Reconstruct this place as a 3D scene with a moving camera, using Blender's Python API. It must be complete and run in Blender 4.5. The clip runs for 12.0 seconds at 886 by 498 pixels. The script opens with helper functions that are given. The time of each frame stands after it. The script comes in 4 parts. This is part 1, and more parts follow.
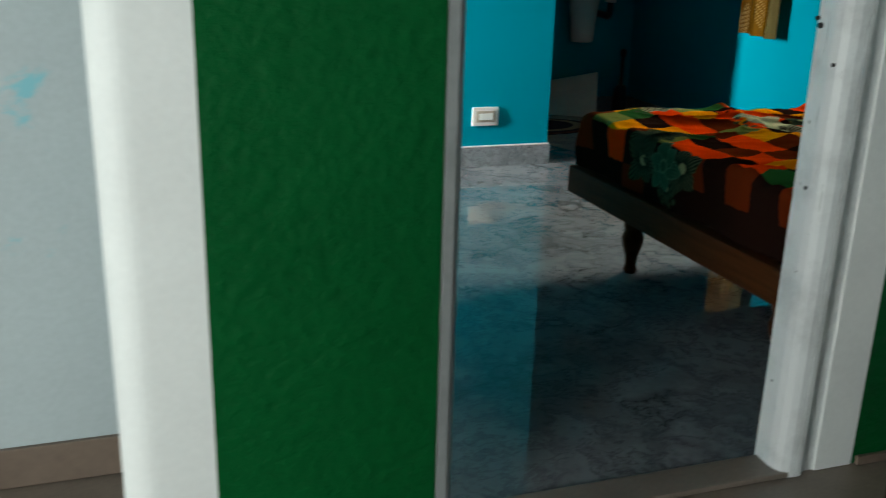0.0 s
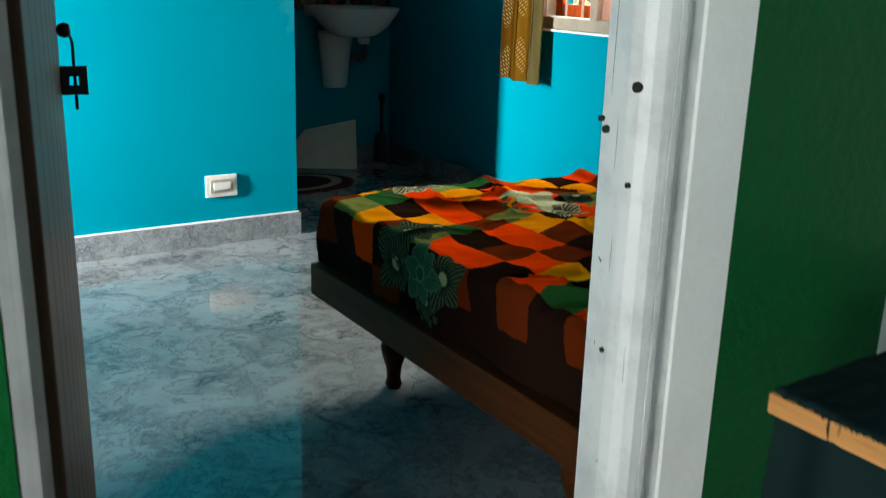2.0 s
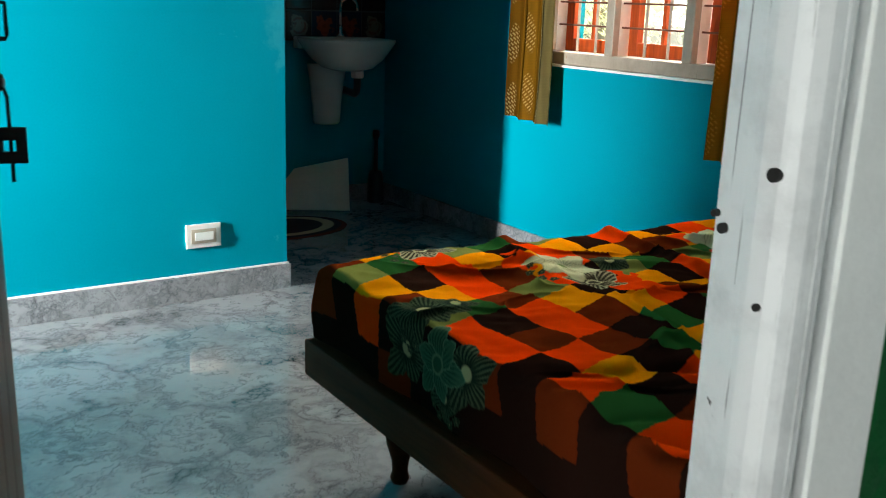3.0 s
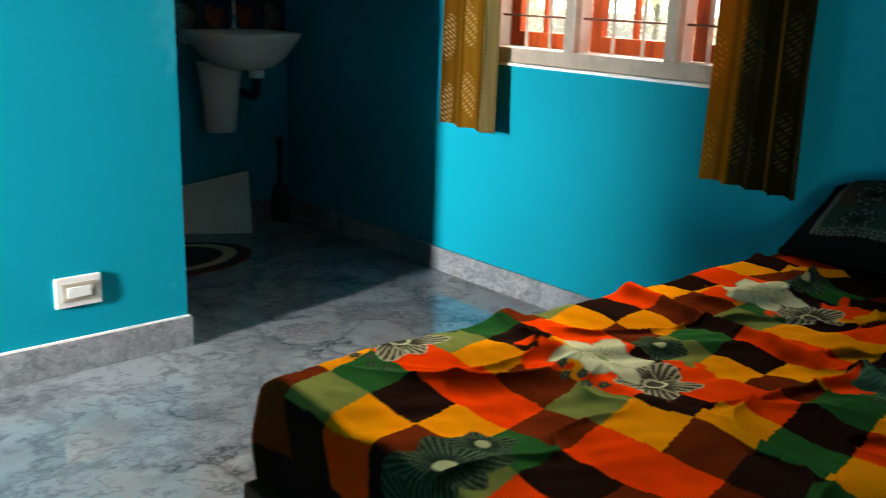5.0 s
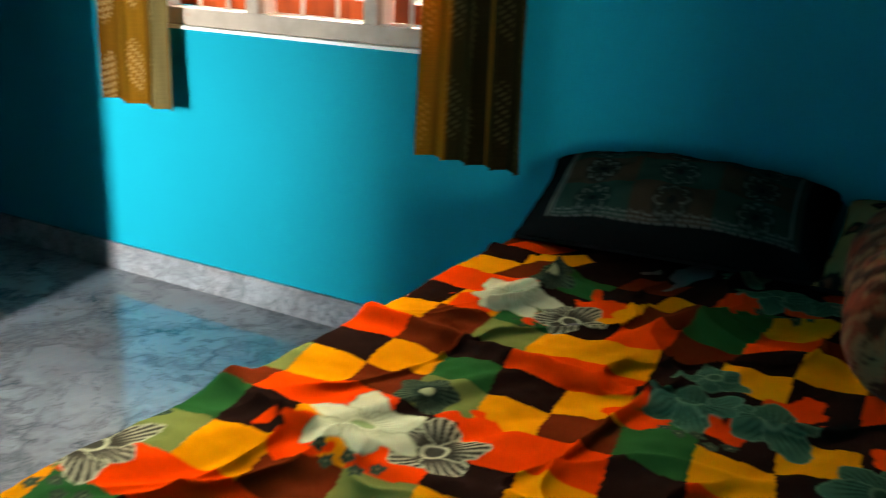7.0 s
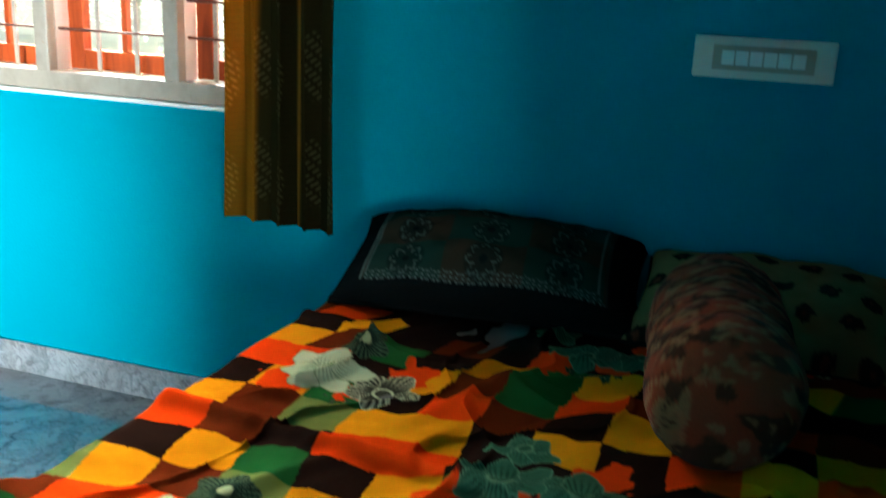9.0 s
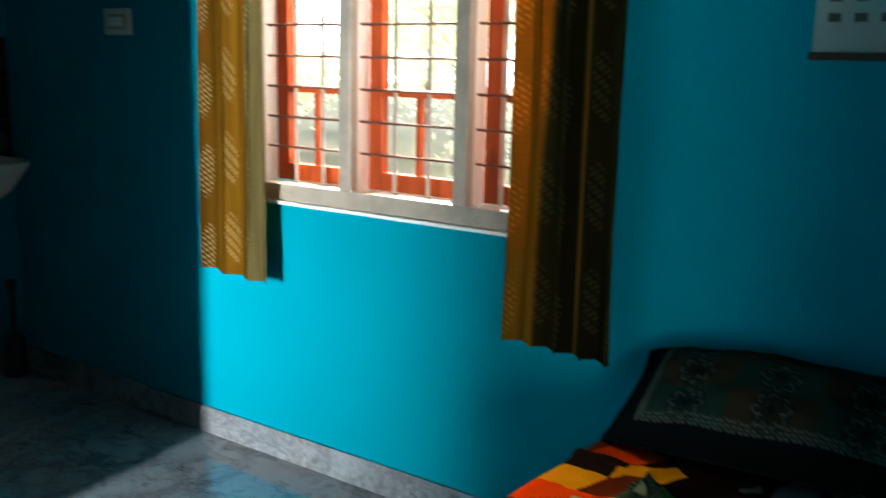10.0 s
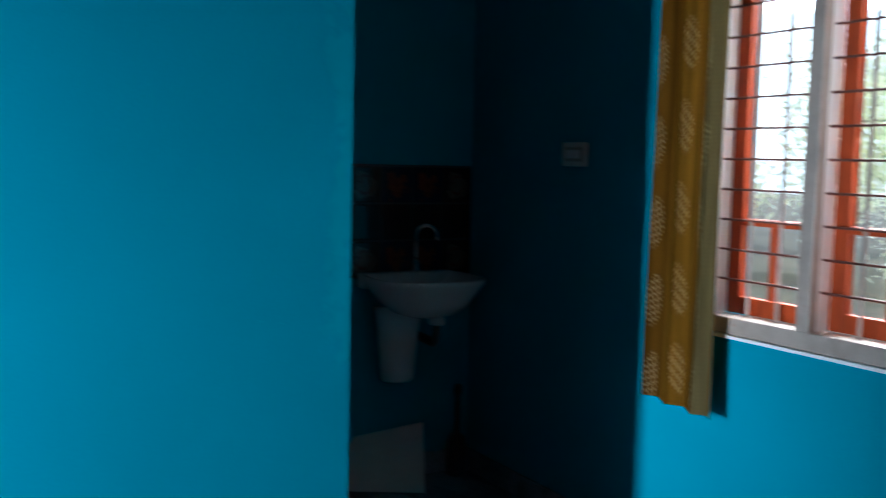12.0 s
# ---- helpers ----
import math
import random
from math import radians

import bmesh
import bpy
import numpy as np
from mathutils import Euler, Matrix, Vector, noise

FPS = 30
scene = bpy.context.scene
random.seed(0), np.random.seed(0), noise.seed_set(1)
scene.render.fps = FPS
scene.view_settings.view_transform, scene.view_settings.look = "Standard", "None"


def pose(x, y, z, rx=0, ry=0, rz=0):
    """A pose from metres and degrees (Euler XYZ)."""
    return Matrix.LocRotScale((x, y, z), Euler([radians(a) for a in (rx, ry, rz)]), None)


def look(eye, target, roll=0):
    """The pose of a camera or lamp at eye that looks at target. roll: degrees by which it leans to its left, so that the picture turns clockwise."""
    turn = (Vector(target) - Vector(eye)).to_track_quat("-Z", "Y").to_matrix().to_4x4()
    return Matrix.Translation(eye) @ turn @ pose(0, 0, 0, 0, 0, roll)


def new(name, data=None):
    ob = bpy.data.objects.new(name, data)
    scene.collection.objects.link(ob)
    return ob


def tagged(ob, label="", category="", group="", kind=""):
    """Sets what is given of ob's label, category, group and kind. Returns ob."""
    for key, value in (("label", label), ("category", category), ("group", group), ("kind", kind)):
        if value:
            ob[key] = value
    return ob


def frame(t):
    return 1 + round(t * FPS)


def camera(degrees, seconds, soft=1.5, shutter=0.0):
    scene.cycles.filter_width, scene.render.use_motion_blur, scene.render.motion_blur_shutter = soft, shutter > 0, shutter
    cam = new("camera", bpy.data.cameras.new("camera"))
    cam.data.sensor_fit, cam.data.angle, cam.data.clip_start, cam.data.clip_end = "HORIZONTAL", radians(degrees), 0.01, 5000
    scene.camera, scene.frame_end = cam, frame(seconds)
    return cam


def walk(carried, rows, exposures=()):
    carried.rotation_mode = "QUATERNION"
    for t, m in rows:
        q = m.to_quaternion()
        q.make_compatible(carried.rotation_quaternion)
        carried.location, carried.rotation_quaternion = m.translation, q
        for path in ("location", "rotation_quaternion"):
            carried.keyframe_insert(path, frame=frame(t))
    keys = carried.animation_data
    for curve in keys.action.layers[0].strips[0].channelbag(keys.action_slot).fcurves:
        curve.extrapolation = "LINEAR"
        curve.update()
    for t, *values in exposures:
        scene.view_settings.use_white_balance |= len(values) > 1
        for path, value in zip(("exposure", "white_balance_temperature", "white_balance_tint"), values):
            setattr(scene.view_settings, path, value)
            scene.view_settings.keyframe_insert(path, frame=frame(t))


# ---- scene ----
cam = camera(50.36, 12.0, soft=1.0, shutter=0.5)
ROWS = [
    (0.0, 0.501, 0.244, 1.059, -18.77, -18.13, -1.56),
    (0.5, 0.637, 0.369, 1.076, -23.18, -18.11, -2.57),
    (1.0, 0.720, 0.540, 1.096, -29.98, -17.81, -1.23),
    (1.5, 0.795, 0.677, 1.103, -32.84, -17.57, -1.20),
    (2.0, 0.898, 0.789, 1.121, -32.35, -16.34, -1.58),
    (2.5, 0.972, 0.957, 1.130, -32.20, -15.29, -2.03),
    (3.0, 1.032, 1.131, 1.132, -33.18, -14.72, -1.86),
    (3.2, 1.080, 1.201, 1.125, -33.30, -14.97, -1.48),
    (4.8, 1.216, 1.778, 1.142, -38.94, -15.06, -1.73),
    (5.0, 1.260, 1.818, 1.135, -40.70, -15.41, -1.77),
    (5.5, 1.344, 1.889, 1.147, -45.47, -16.51, -1.81),
    (6.0, 1.393, 1.983, 1.134, -49.06, -17.52, -1.03),
    (6.5, 1.432, 2.080, 1.149, -53.38, -18.30, -1.24),
    (7.0, 1.498, 2.135, 1.172, -60.73, -18.21, -2.21),
    (7.5, 1.552, 2.136, 1.179, -70.14, -19.61, -1.55),
    (7.7, 1.543, 2.144, 1.179, -73.13, -19.95, -2.17),
    (9.3, 1.614, 2.105, 1.266, -68.05, -13.33, -2.93),
    (9.5, 1.627, 2.128, 1.300, -63.62, -13.26, -2.00),
    (10.0, 1.615, 2.145, 1.326, -54.19, -11.14, -1.25),
    (10.5, 1.589, 2.171, 1.334, -48.55, -8.57, -1.54),
    (11.0, 1.544, 2.204, 1.362, -43.54, -7.71, -1.79),
    (11.5, 1.529, 2.218, 1.352, -38.13, -6.44, -2.10),
    (12.0, 1.491, 2.235, 1.399, -30.07, -5.16, -1.28),
]
EXPOSURES = [(0.0, -0.25, 6500, -1), (0.5, -0.05, 6500, -1), (1.0, 0.35, 6500, 0), (1.5, 0.45, 6500, 0), (3.0, 0.35, 6600, 3), (5.0, 0.42, 6700, 7), (6.5, 0.5, 7000, 10), (7.5, 1.1, 6500, 2), (9.5, 0.9, 5800, -5), (10.0, 0.48, 6200, 1), (10.5, 0.22, 6600, 6), (12.0, -0.7, 5100, 8)]
walk(cam, [(t, pose(x, y, z, 90 + pitch, roll, yaw)) for t, x, y, z, yaw, pitch, roll in ROWS], EXPOSURES)

# ---- world and light ----
world = bpy.data.worlds.new("world")
scene.world = world
world.use_nodes = True
sky = world.node_tree.nodes.new("ShaderNodeTexSky")
sky.sky_type, sky.sun_disc = "NISHITA", False
sky.sun_elevation, sky.sun_rotation = radians(49), radians(180)
world.node_tree.links.new(sky.outputs["Color"], world.node_tree.nodes["Background"].inputs["Color"])
world.node_tree.nodes["Background"].inputs["Strength"].default_value = 0.06


def lamp(name, kind, m, energy, colour, **settings):
    data = bpy.data.lights.new(name, kind)
    data.energy, data.color = energy, colour
    for key, value in settings.items():
        if key == "angle":
            data.angle = value
        elif key == "size":
            data.shape, data.size, data.size_y = "RECTANGLE", *value
    ob = new(name, data)
    ob.matrix_world = m
    return ob


lamp("sun", "SUN", look((2, -10, 14), (2, 2, 0)), 4.5, (1.0, 0.95, 0.86), angle=radians(0.5))
# lamp outside the window, for its daylight
lamp("window_daylight", "AREA", look((4.85, 4.6, 2.45), (2.5, 2.7, 0.5)), 530, (1.0, 0.93, 0.83), size=(1.7, 0.9))
# side beam set by the partition's shadow edge, behind an added unseen opening
lamp("side_beam_lamp", "AREA", look((-1.6, 3.78, 1.15), (3, 4.5, 0.4)), 800, (0.94, 0.97, 1.0), size=(0.35, 1.1))
# fill for the hall, added at an opening out of view
lamp("hall_fill_lamp", "AREA", look((-1.40, -0.05, 0.85), (1.1, 1.6, 0.95)), 72, (0.97, 0.98, 1.0), size=(0.8, 0.9))


# ---- materials ----
def nodes_of(name):
    m = bpy.data.materials.new(name)
    m.use_nodes = True
    return m, m.node_tree.nodes, m.node_tree.links, m.node_tree.nodes["Principled BSDF"]


def place_node(n, l, stretch=(1, 1, 1)):
    geo = n.new("ShaderNodeNewGeometry")
    mp = n.new("ShaderNodeMapping")
    mp.inputs["Scale"].default_value = stretch
    l.new(geo.outputs["Position"], mp.inputs["Vector"])
    return mp.outputs["Vector"]


def noise_node(n, l, vec, scale, detail=4, rough=0.55, distort=0.0):
    t = n.new("ShaderNodeTexNoise")
    t.inputs["Scale"].default_value, t.inputs["Detail"].default_value = scale, detail
    t.inputs["Roughness"].default_value, t.inputs["Distortion"].default_value = rough, distort
    l.new(vec, t.inputs["Vector"])
    return t.outputs["Fac"]


def ramp_node(n, l, fac, stops, mode="LINEAR"):
    r = n.new("ShaderNodeValToRGB")
    r.color_ramp.interpolation = mode
    els = r.color_ramp.elements
    while len(els) < len(stops):
        els.new(0.5)
    for e, (p, c) in zip(els, stops):
        e.position, e.color = p, (*c, 1) if len(c) == 3 else c
    l.new(fac, r.inputs["Fac"])
    return r.outputs["Color"]


def mix_node(n, l, fac, a, b, mode="MIX"):
    mx = n.new("ShaderNodeMix")
    mx.data_type, mx.blend_type = "RGBA", mode
    for socket, v in ((mx.inputs[0], fac), (mx.inputs[6], a), (mx.inputs[7], b)):
        if isinstance(v, (int, float)):
            socket.default_value = v
        elif isinstance(v, tuple):
            socket.default_value = (*v, 1)
        else:
            l.new(v, socket)
    return mx.outputs[2]


def bump_node(n, l, p, height, strength, distance):
    b = n.new("ShaderNodeBump")
    b.inputs["Strength"].default_value, b.inputs["Distance"].default_value = strength, distance
    l.new(height, b.inputs["Height"])
    l.new(b.outputs["Normal"], p.inputs["Normal"])
    return b


def surface(name, colour, rough=0.6, metal=0.0, vary=0.15, coarse=3.0, fine=60.0, bump=0.15, depth=0.002, stretch=(1, 1, 1), wear=None, wear_at=0.62, spec=0.5):
    """A plain surface with broad and fine variation, fine relief and, where given, worn patches in another colour."""
    m, n, l, p = nodes_of(name)
    vec = place_node(n, l, stretch)
    big, small = noise_node(n, l, vec, coarse), noise_node(n, l, vec, fine, 6)
    dark = tuple(c * (1 - vary) for c in colour)
    light = tuple(min(1, c * (1 + vary * 0.6)) for c in colour)
    col = ramp_node(n, l, big, [(0.3, dark), (0.7, light)])
    col = mix_node(n, l, 0.35, col, ramp_node(n, l, small, [(0.3, dark), (0.7, light)]))
    if wear:
        patch = noise_node(n, l, vec, coarse * 2.3, 8, 0.7, 0.4)
        mask = ramp_node(n, l, patch, [(wear_at, (0, 0, 0)), (wear_at + 0.05, (1, 1, 1))])
        col = mix_node(n, l, mask, col, wear)
    l.new(col, p.inputs["Base Color"])
    l.new(ramp_node(n, l, big, [(0.2, (rough * 0.85,) * 3), (0.8, (min(1, rough * 1.15),) * 3)]), p.inputs["Roughness"])
    p.inputs["Metallic"].default_value = metal
    p.inputs["Specular IOR Level"].default_value = spec
    bump_node(n, l, p, small, bump, depth)
    return m


def marble(name, pale, vein, rough, scale=1.0, blush=(0.62, 0.47, 0.42)):
    """Polished stone with a broken net of veins and faint warm clouds."""
    m, n, l, p = nodes_of(name)
    vec = place_node(n, l)
    warp = n.new("ShaderNodeTexNoise")
    warp.inputs["Scale"].default_value, warp.inputs["Detail"].default_value = 4.5 * scale, 8
    warp.inputs["Roughness"].default_value = 0.62
    l.new(vec, warp.inputs["Vector"])
    add = n.new("ShaderNodeMix")
    add.data_type, add.blend_type = "RGBA", "LINEAR_LIGHT"
    add.inputs[0].default_value = 0.42
    l.new(vec, add.inputs[6])
    l.new(warp.outputs["Color"], add.inputs[7])
    cells = n.new("ShaderNodeTexVoronoi")
    cells.feature = "DISTANCE_TO_EDGE"
    cells.inputs["Scale"].default_value = 3.4 * scale
    l.new(add.outputs[2], cells.inputs["Vector"])
    lines = ramp_node(n, l, cells.outputs["Distance"], [(0.0, (1, 1, 1)), (0.018, (0.5,) * 3), (0.13, (0, 0, 0))])
    broken = ramp_node(n, l, noise_node(n, l, vec, 4.5 * scale, 5), [(0.35, (0.05,) * 3), (0.60, (0.95,) * 3)])
    mask = mix_node(n, l, 1.0, lines, broken, "MULTIPLY")
    # thinner threads between the main veins
    ridge = n.new("ShaderNodeMath")
    ridge.operation = "ABSOLUTE"
    centred = n.new("ShaderNodeMath")
    centred.operation = "SUBTRACT"
    centred.inputs[1].default_value = 0.5
    l.new(noise_node(n, l, add.outputs[2], 5.5 * scale, 7, 0.62, 0.6), centred.inputs[0])
    l.new(centred.outputs[0], ridge.inputs[0])
    threads = ramp_node(n, l, ridge.outputs[0], [(0.0, (0.75,) * 3), (0.010, (0.35,) * 3), (0.035, (0, 0, 0))])
    mask = mix_node(n, l, 1.0, mask, threads, "LIGHTEN")
    cloud = ramp_node(n, l, noise_node(n, l, add.outputs[2], 2.2 * scale, 7, 0.65), [(0.34, tuple(c * 0.6 for c in pale)), (0.52, pale), (0.75, tuple(min(1, c * 1.15) for c in pale))])
    warm = ramp_node(n, l, noise_node(n, l, vec, 1.7 * scale, 4), [(0.56, (0, 0, 0)), (0.72, (0.55,) * 3)])
    col = mix_node(n, l, warm, cloud, blush)
    col = mix_node(n, l, mask, col, vein)
    l.new(col, p.inputs["Base Color"])
    l.new(ramp_node(n, l, noise_node(n, l, vec, 9 * scale, 5), [(0.3, (rough * 0.8,) * 3), (0.75, (rough * 1.5,) * 3)]), p.inputs["Roughness"])
    p.inputs["Specular IOR Level"].default_value = 0.95
    bump_node(n, l, p, noise_node(n, l, vec, 7, 2), 0.04, 0.002)
    return m


def wood(name, colour, rough=0.45, stretch=(1, 1, 1), grain=40.0, vary=0.45, bump=0.25):
    m, n, l, p = nodes_of(name)
    vec = place_node(n, l, stretch)
    rings = noise_node(n, l, vec, grain, 6, 0.6, 0.8)
    col = ramp_node(n, l, rings, [(0.28, tuple(c * (1 - vary) for c in colour)), (0.5, colour), (0.75, tuple(min(1, c * (1 + vary)) for c in colour))])
    l.new(col, p.inputs["Base Color"])
    p.inputs["Roughness"].default_value = rough
    p.inputs["Specular IOR Level"].default_value = 0.15
    bump_node(n, l, p, rings, bump, 0.002)
    return m


def cracked_paint(name, colour, under):
    """Old gloss paint on wood: fine upright cracks, scuffs and dirt."""
    m, n, l, p = nodes_of(name)
    vec = place_node(n, l, (42, 42, 0.9))
    crack = noise_node(n, l, vec, 1.6, 7, 0.62, 1.2)
    thin = ramp_node(n, l, crack, [(0.315, (1, 1, 1)), (0.328, (0, 0, 0))])
    flat = place_node(n, l)
    grime = noise_node(n, l, flat, 8, 8, 0.7)
    col = ramp_node(n, l, grime, [(0.3, tuple(c * 0.72 for c in colour)), (0.55, colour)])
    chips = ramp_node(n, l, noise_node(n, l, flat, 26, 4, 0.6), [(0.27, (1, 1, 1)), (0.29, (0, 0, 0))])
    col = mix_node(n, l, thin, col, under)
    col = mix_node(n, l, chips, col, tuple(c * 2.2 for c in under))
    l.new(col, p.inputs["Base Color"])
    p.inputs["Roughness"].default_value = 0.42
    bump_node(n, l, p, crack, 0.5, 0.003)
    return m


TEAL = (0.0008, 0.25, 0.33)
M_TEAL = surface("turquoise_wall_paint", TEAL, 0.62, vary=0.10, coarse=1.6, fine=140, bump=0.25, wear=(0.03, 0.32, 0.40), wear_at=0.70, spec=0.08)


def scraped_paint(base):
    """The wall paint with a paler, rubbed patch of its own shape beside the free edge."""
    m = base.copy()
    m.name = "scraped_turquoise_paint"
    n, l = m.node_tree.nodes, m.node_tree.links
    p = n["Principled BSDF"]
    old = p.inputs["Base Color"].links[0].from_socket
    vec = place_node(n, l)
    split = n.new("ShaderNodeSeparateXYZ")
    l.new(vec, split.inputs[0])
    span = n.new("ShaderNodeMapRange")
    span.inputs["From Min"].default_value, span.inputs["From Max"].default_value = 2.30, 2.50
    l.new(split.outputs["X"], span.inputs["Value"])
    rough = noise_node(n, l, vec, 9, 8, 0.68, 0.3)
    height = n.new("ShaderNodeMapRange")
    height.inputs["From Min"].default_value, height.inputs["From Max"].default_value = 0.55, 0.95
    l.new(split.outputs["Z"], height.inputs["Value"])
    band = n.new("ShaderNodeMath")
    band.operation = "MULTIPLY"
    l.new(height.outputs["Result"], band.inputs[0])
    l.new(span.outputs["Result"], band.inputs[1])
    total = n.new("ShaderNodeMath")
    total.operation = "MULTIPLY"
    l.new(band.outputs[0], total.inputs[0])
    l.new(rough, total.inputs[1])
    mask = ramp_node(n, l, total.outputs[0], [(0.40, (0, 0, 0)), (0.50, (0.32,) * 3)])
    l.new(mix_node(n, l, mask, old, (0.05, 0.36, 0.43)), p.inputs["Base Color"])
    return m


M_TEAL_SCRAPED = scraped_paint(M_TEAL)
M_GREEN = surface("green_wall_paint", (0.0012, 0.078, 0.016), 0.5, vary=0.25, coarse=2.0, fine=42, bump=0.9, depth=0.006, spec=0.18)
M_PALE = surface("pale_wall_paint", (0.45, 0.51, 0.52), 0.75, vary=0.14, coarse=1.3, fine=90, bump=0.3, wear=(0.22, 0.50, 0.56), wear_at=0.60)
M_WHITE_WALL = surface("white_plaster", (0.78, 0.79, 0.77), 0.7, vary=0.08, coarse=4, fine=80, bump=0.4)
# ceilings are out of view; their grey is kept low against bounced light
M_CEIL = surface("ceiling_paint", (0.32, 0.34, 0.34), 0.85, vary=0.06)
M_FLOOR = marble("polished_marble", (0.21, 0.22, 0.235), (0.030, 0.033, 0.038), 0.03, 0.75, (0.27, 0.20, 0.175))
M_SKIRT = marble("skirting_stone", (0.29, 0.30, 0.315), (0.045, 0.048, 0.058), 0.16, 1.5, (0.36, 0.31, 0.30))
M_HALL_FLOOR = surface("hall_floor_stone", (0.20, 0.16, 0.13), 0.35, vary=0.3, coarse=5, fine=120, bump=0.1)
M_BROWN_SKIRT = surface("brown_skirting", (0.17, 0.125, 0.095), 0.5, vary=0.3, coarse=6)
M_FRAME_WHITE = cracked_paint("old_white_gloss_paint", (0.70, 0.71, 0.71), (0.035, 0.033, 0.03))
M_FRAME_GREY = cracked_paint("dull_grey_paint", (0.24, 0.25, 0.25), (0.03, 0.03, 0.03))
M_LEAF = wood("dark_door_wood", (0.045, 0.026, 0.016), 0.4, (1, 1, 0.06), 45)
M_IRON = surface("black_iron", (0.02, 0.02, 0.022), 0.42, 0.8, vary=0.4, coarse=20)
M_HOLE = surface("hole_dark", (0.012, 0.010, 0.009), 0.9)
M_BED_WOOD = wood("dark_bed_wood", (0.055, 0.018, 0.006), 0.45, (1, 0.08, 1), 38)
M_BED_WOOD.node_tree.nodes["Principled BSDF"].inputs["Specular IOR Level"].default_value = 0.03
M_WINDOW_GREY = cracked_paint("weathered_window_paint", (0.38, 0.31, 0.245), (0.16, 0.10, 0.07))
M_SASH = wood("orange_sash_wood", (0.33, 0.048, 0.007), 0.5, (1, 1, 0.1), 30)
M_ROD_PALE = surface("pale_painted_rod", (0.42, 0.34, 0.28), 0.5, 0.0, vary=0.35, coarse=14)
M_ROD = surface("painted_rod", (0.13, 0.04, 0.025), 0.5, 0.3, vary=0.35, coarse=14)
M_PLASTIC = surface("ivory_plastic", (0.66, 0.62, 0.54), 0.35, vary=0.06, coarse=12, bump=0.05)
M_PLASTIC_WHITE = surface("white_plastic", (0.75, 0.74, 0.70), 0.3, vary=0.05, coarse=12, bump=0.05)
M_CERAMIC = surface("glazed_ceramic", (0.56, 0.55, 0.52), 0.12, vary=0.05, coarse=6, bump=0.02)
M_CHROME = surface("chrome", (0.72, 0.72, 0.72), 0.16, 1.0, vary=0.05)
M_BOARD = surface("off_white_board", (0.58, 0.55, 0.47), 0.6, vary=0.14, coarse=7)
M_DARK_PLASTIC = surface("dark_plastic", (0.018, 0.018, 0.022), 0.4, vary=0.3)
M_TABLE_WOOD = wood("raw_table_wood", (0.50, 0.23, 0.075), 0.55, (0.1, 0.1, 1), 60, 0.25)
M_TABLE_DARK = wood("dark_table_wood", (0.05, 0.03, 0.02), 0.5, (1, 1, 0.1), 40)


def glass():
    m, n, l, p = nodes_of("window_glass")
    p.inputs["Base Color"].default_value = (0.95, 0.98, 0.97, 1)
    p.inputs["Roughness"].default_value = 0.02
    p.inputs["Transmission Weight"].default_value = 1.0
    p.inputs["IOR"].default_value = 1.45
    return m


# posts' inner sides: white colour stands for skylight falling on them
M_REVEAL = surface("lit_post_side", (0.80, 0.79, 0.76), 0.5, vary=0.08, coarse=9)
M_GLASS = glass()


# ---- helpers for meshes ----
def finish(bm, name, material, smooth=False):
    me = bpy.data.meshes.new(name)
    bmesh.ops.recalc_face_normals(bm, faces=bm.faces)
    bm.to_mesh(me)
    bm.free()
    if material:
        me.materials.append(material)
    if smooth:
        me.polygons.foreach_set("use_smooth", [True] * len(me.polygons))
    return me


def box(x0, x1, y0, y1, z0, z1, bevel=0.0, bm=None):
    bm = bm or bmesh.new()
    made = bmesh.ops.create_cube(bm, size=1.0, matrix=Matrix.Translation(((x0 + x1) / 2, (y0 + y1) / 2, (z0 + z1) / 2)) @ Matrix.Diagonal((x1 - x0, y1 - y0, z1 - z0, 1)))
    if bevel:
        edges = list({e for v in made["verts"] for e in v.link_edges})
        bmesh.ops.bevel(bm, geom=edges, offset=bevel, segments=2, affect="EDGES", profile=0.6)
    return bm


def rod(a, b, r, segments=10, bm=None, r2=None):
    bm = bm or bmesh.new()
    a, b = Vector(a), Vector(b)
    m = Matrix.Translation((a + b) / 2) @ (b - a).to_track_quat("Z", "Y").to_matrix().to_4x4()
    bmesh.ops.create_cone(bm, cap_ends=True, segments=segments, radius1=r, radius2=r if r2 is None else r2, depth=(b - a).length, matrix=m)
    return bm


def turned(profile, segments=20, centre=(0, 0), bm=None):
    """A body of revolution about an upright axis from (radius, height) pairs."""
    bm = bm or bmesh.new()
    rings = [[bm.verts.new((centre[0] + r * math.cos(2 * math.pi * k / segments), centre[1] + r * math.sin(2 * math.pi * k / segments), z)) for k in range(segments)] for r, z in profile]
    for lower, upper in zip(rings, rings[1:]):
        for k in range(segments):
            bm.faces.new((lower[k], lower[(k + 1) % segments], upper[(k + 1) % segments], upper[k]))
    bm.faces.new(rings[0][::-1])
    bm.faces.new(rings[-1])
    return bm


def extruded(outline, z0, z1, bm=None):
    """An upright prism over a plan outline."""
    bm = bm or bmesh.new()
    low = [bm.verts.new((x, y, z0)) for x, y in outline]
    high = [bm.verts.new((x, y, z1)) for x, y in outline]
    for k in range(len(outline)):
        j = (k + 1) % len(outline)
        bm.faces.new((low[k], low[j], high[j], high[k]))
    bm.faces.new(low[::-1])
    bm.faces.new(high)
    return bm


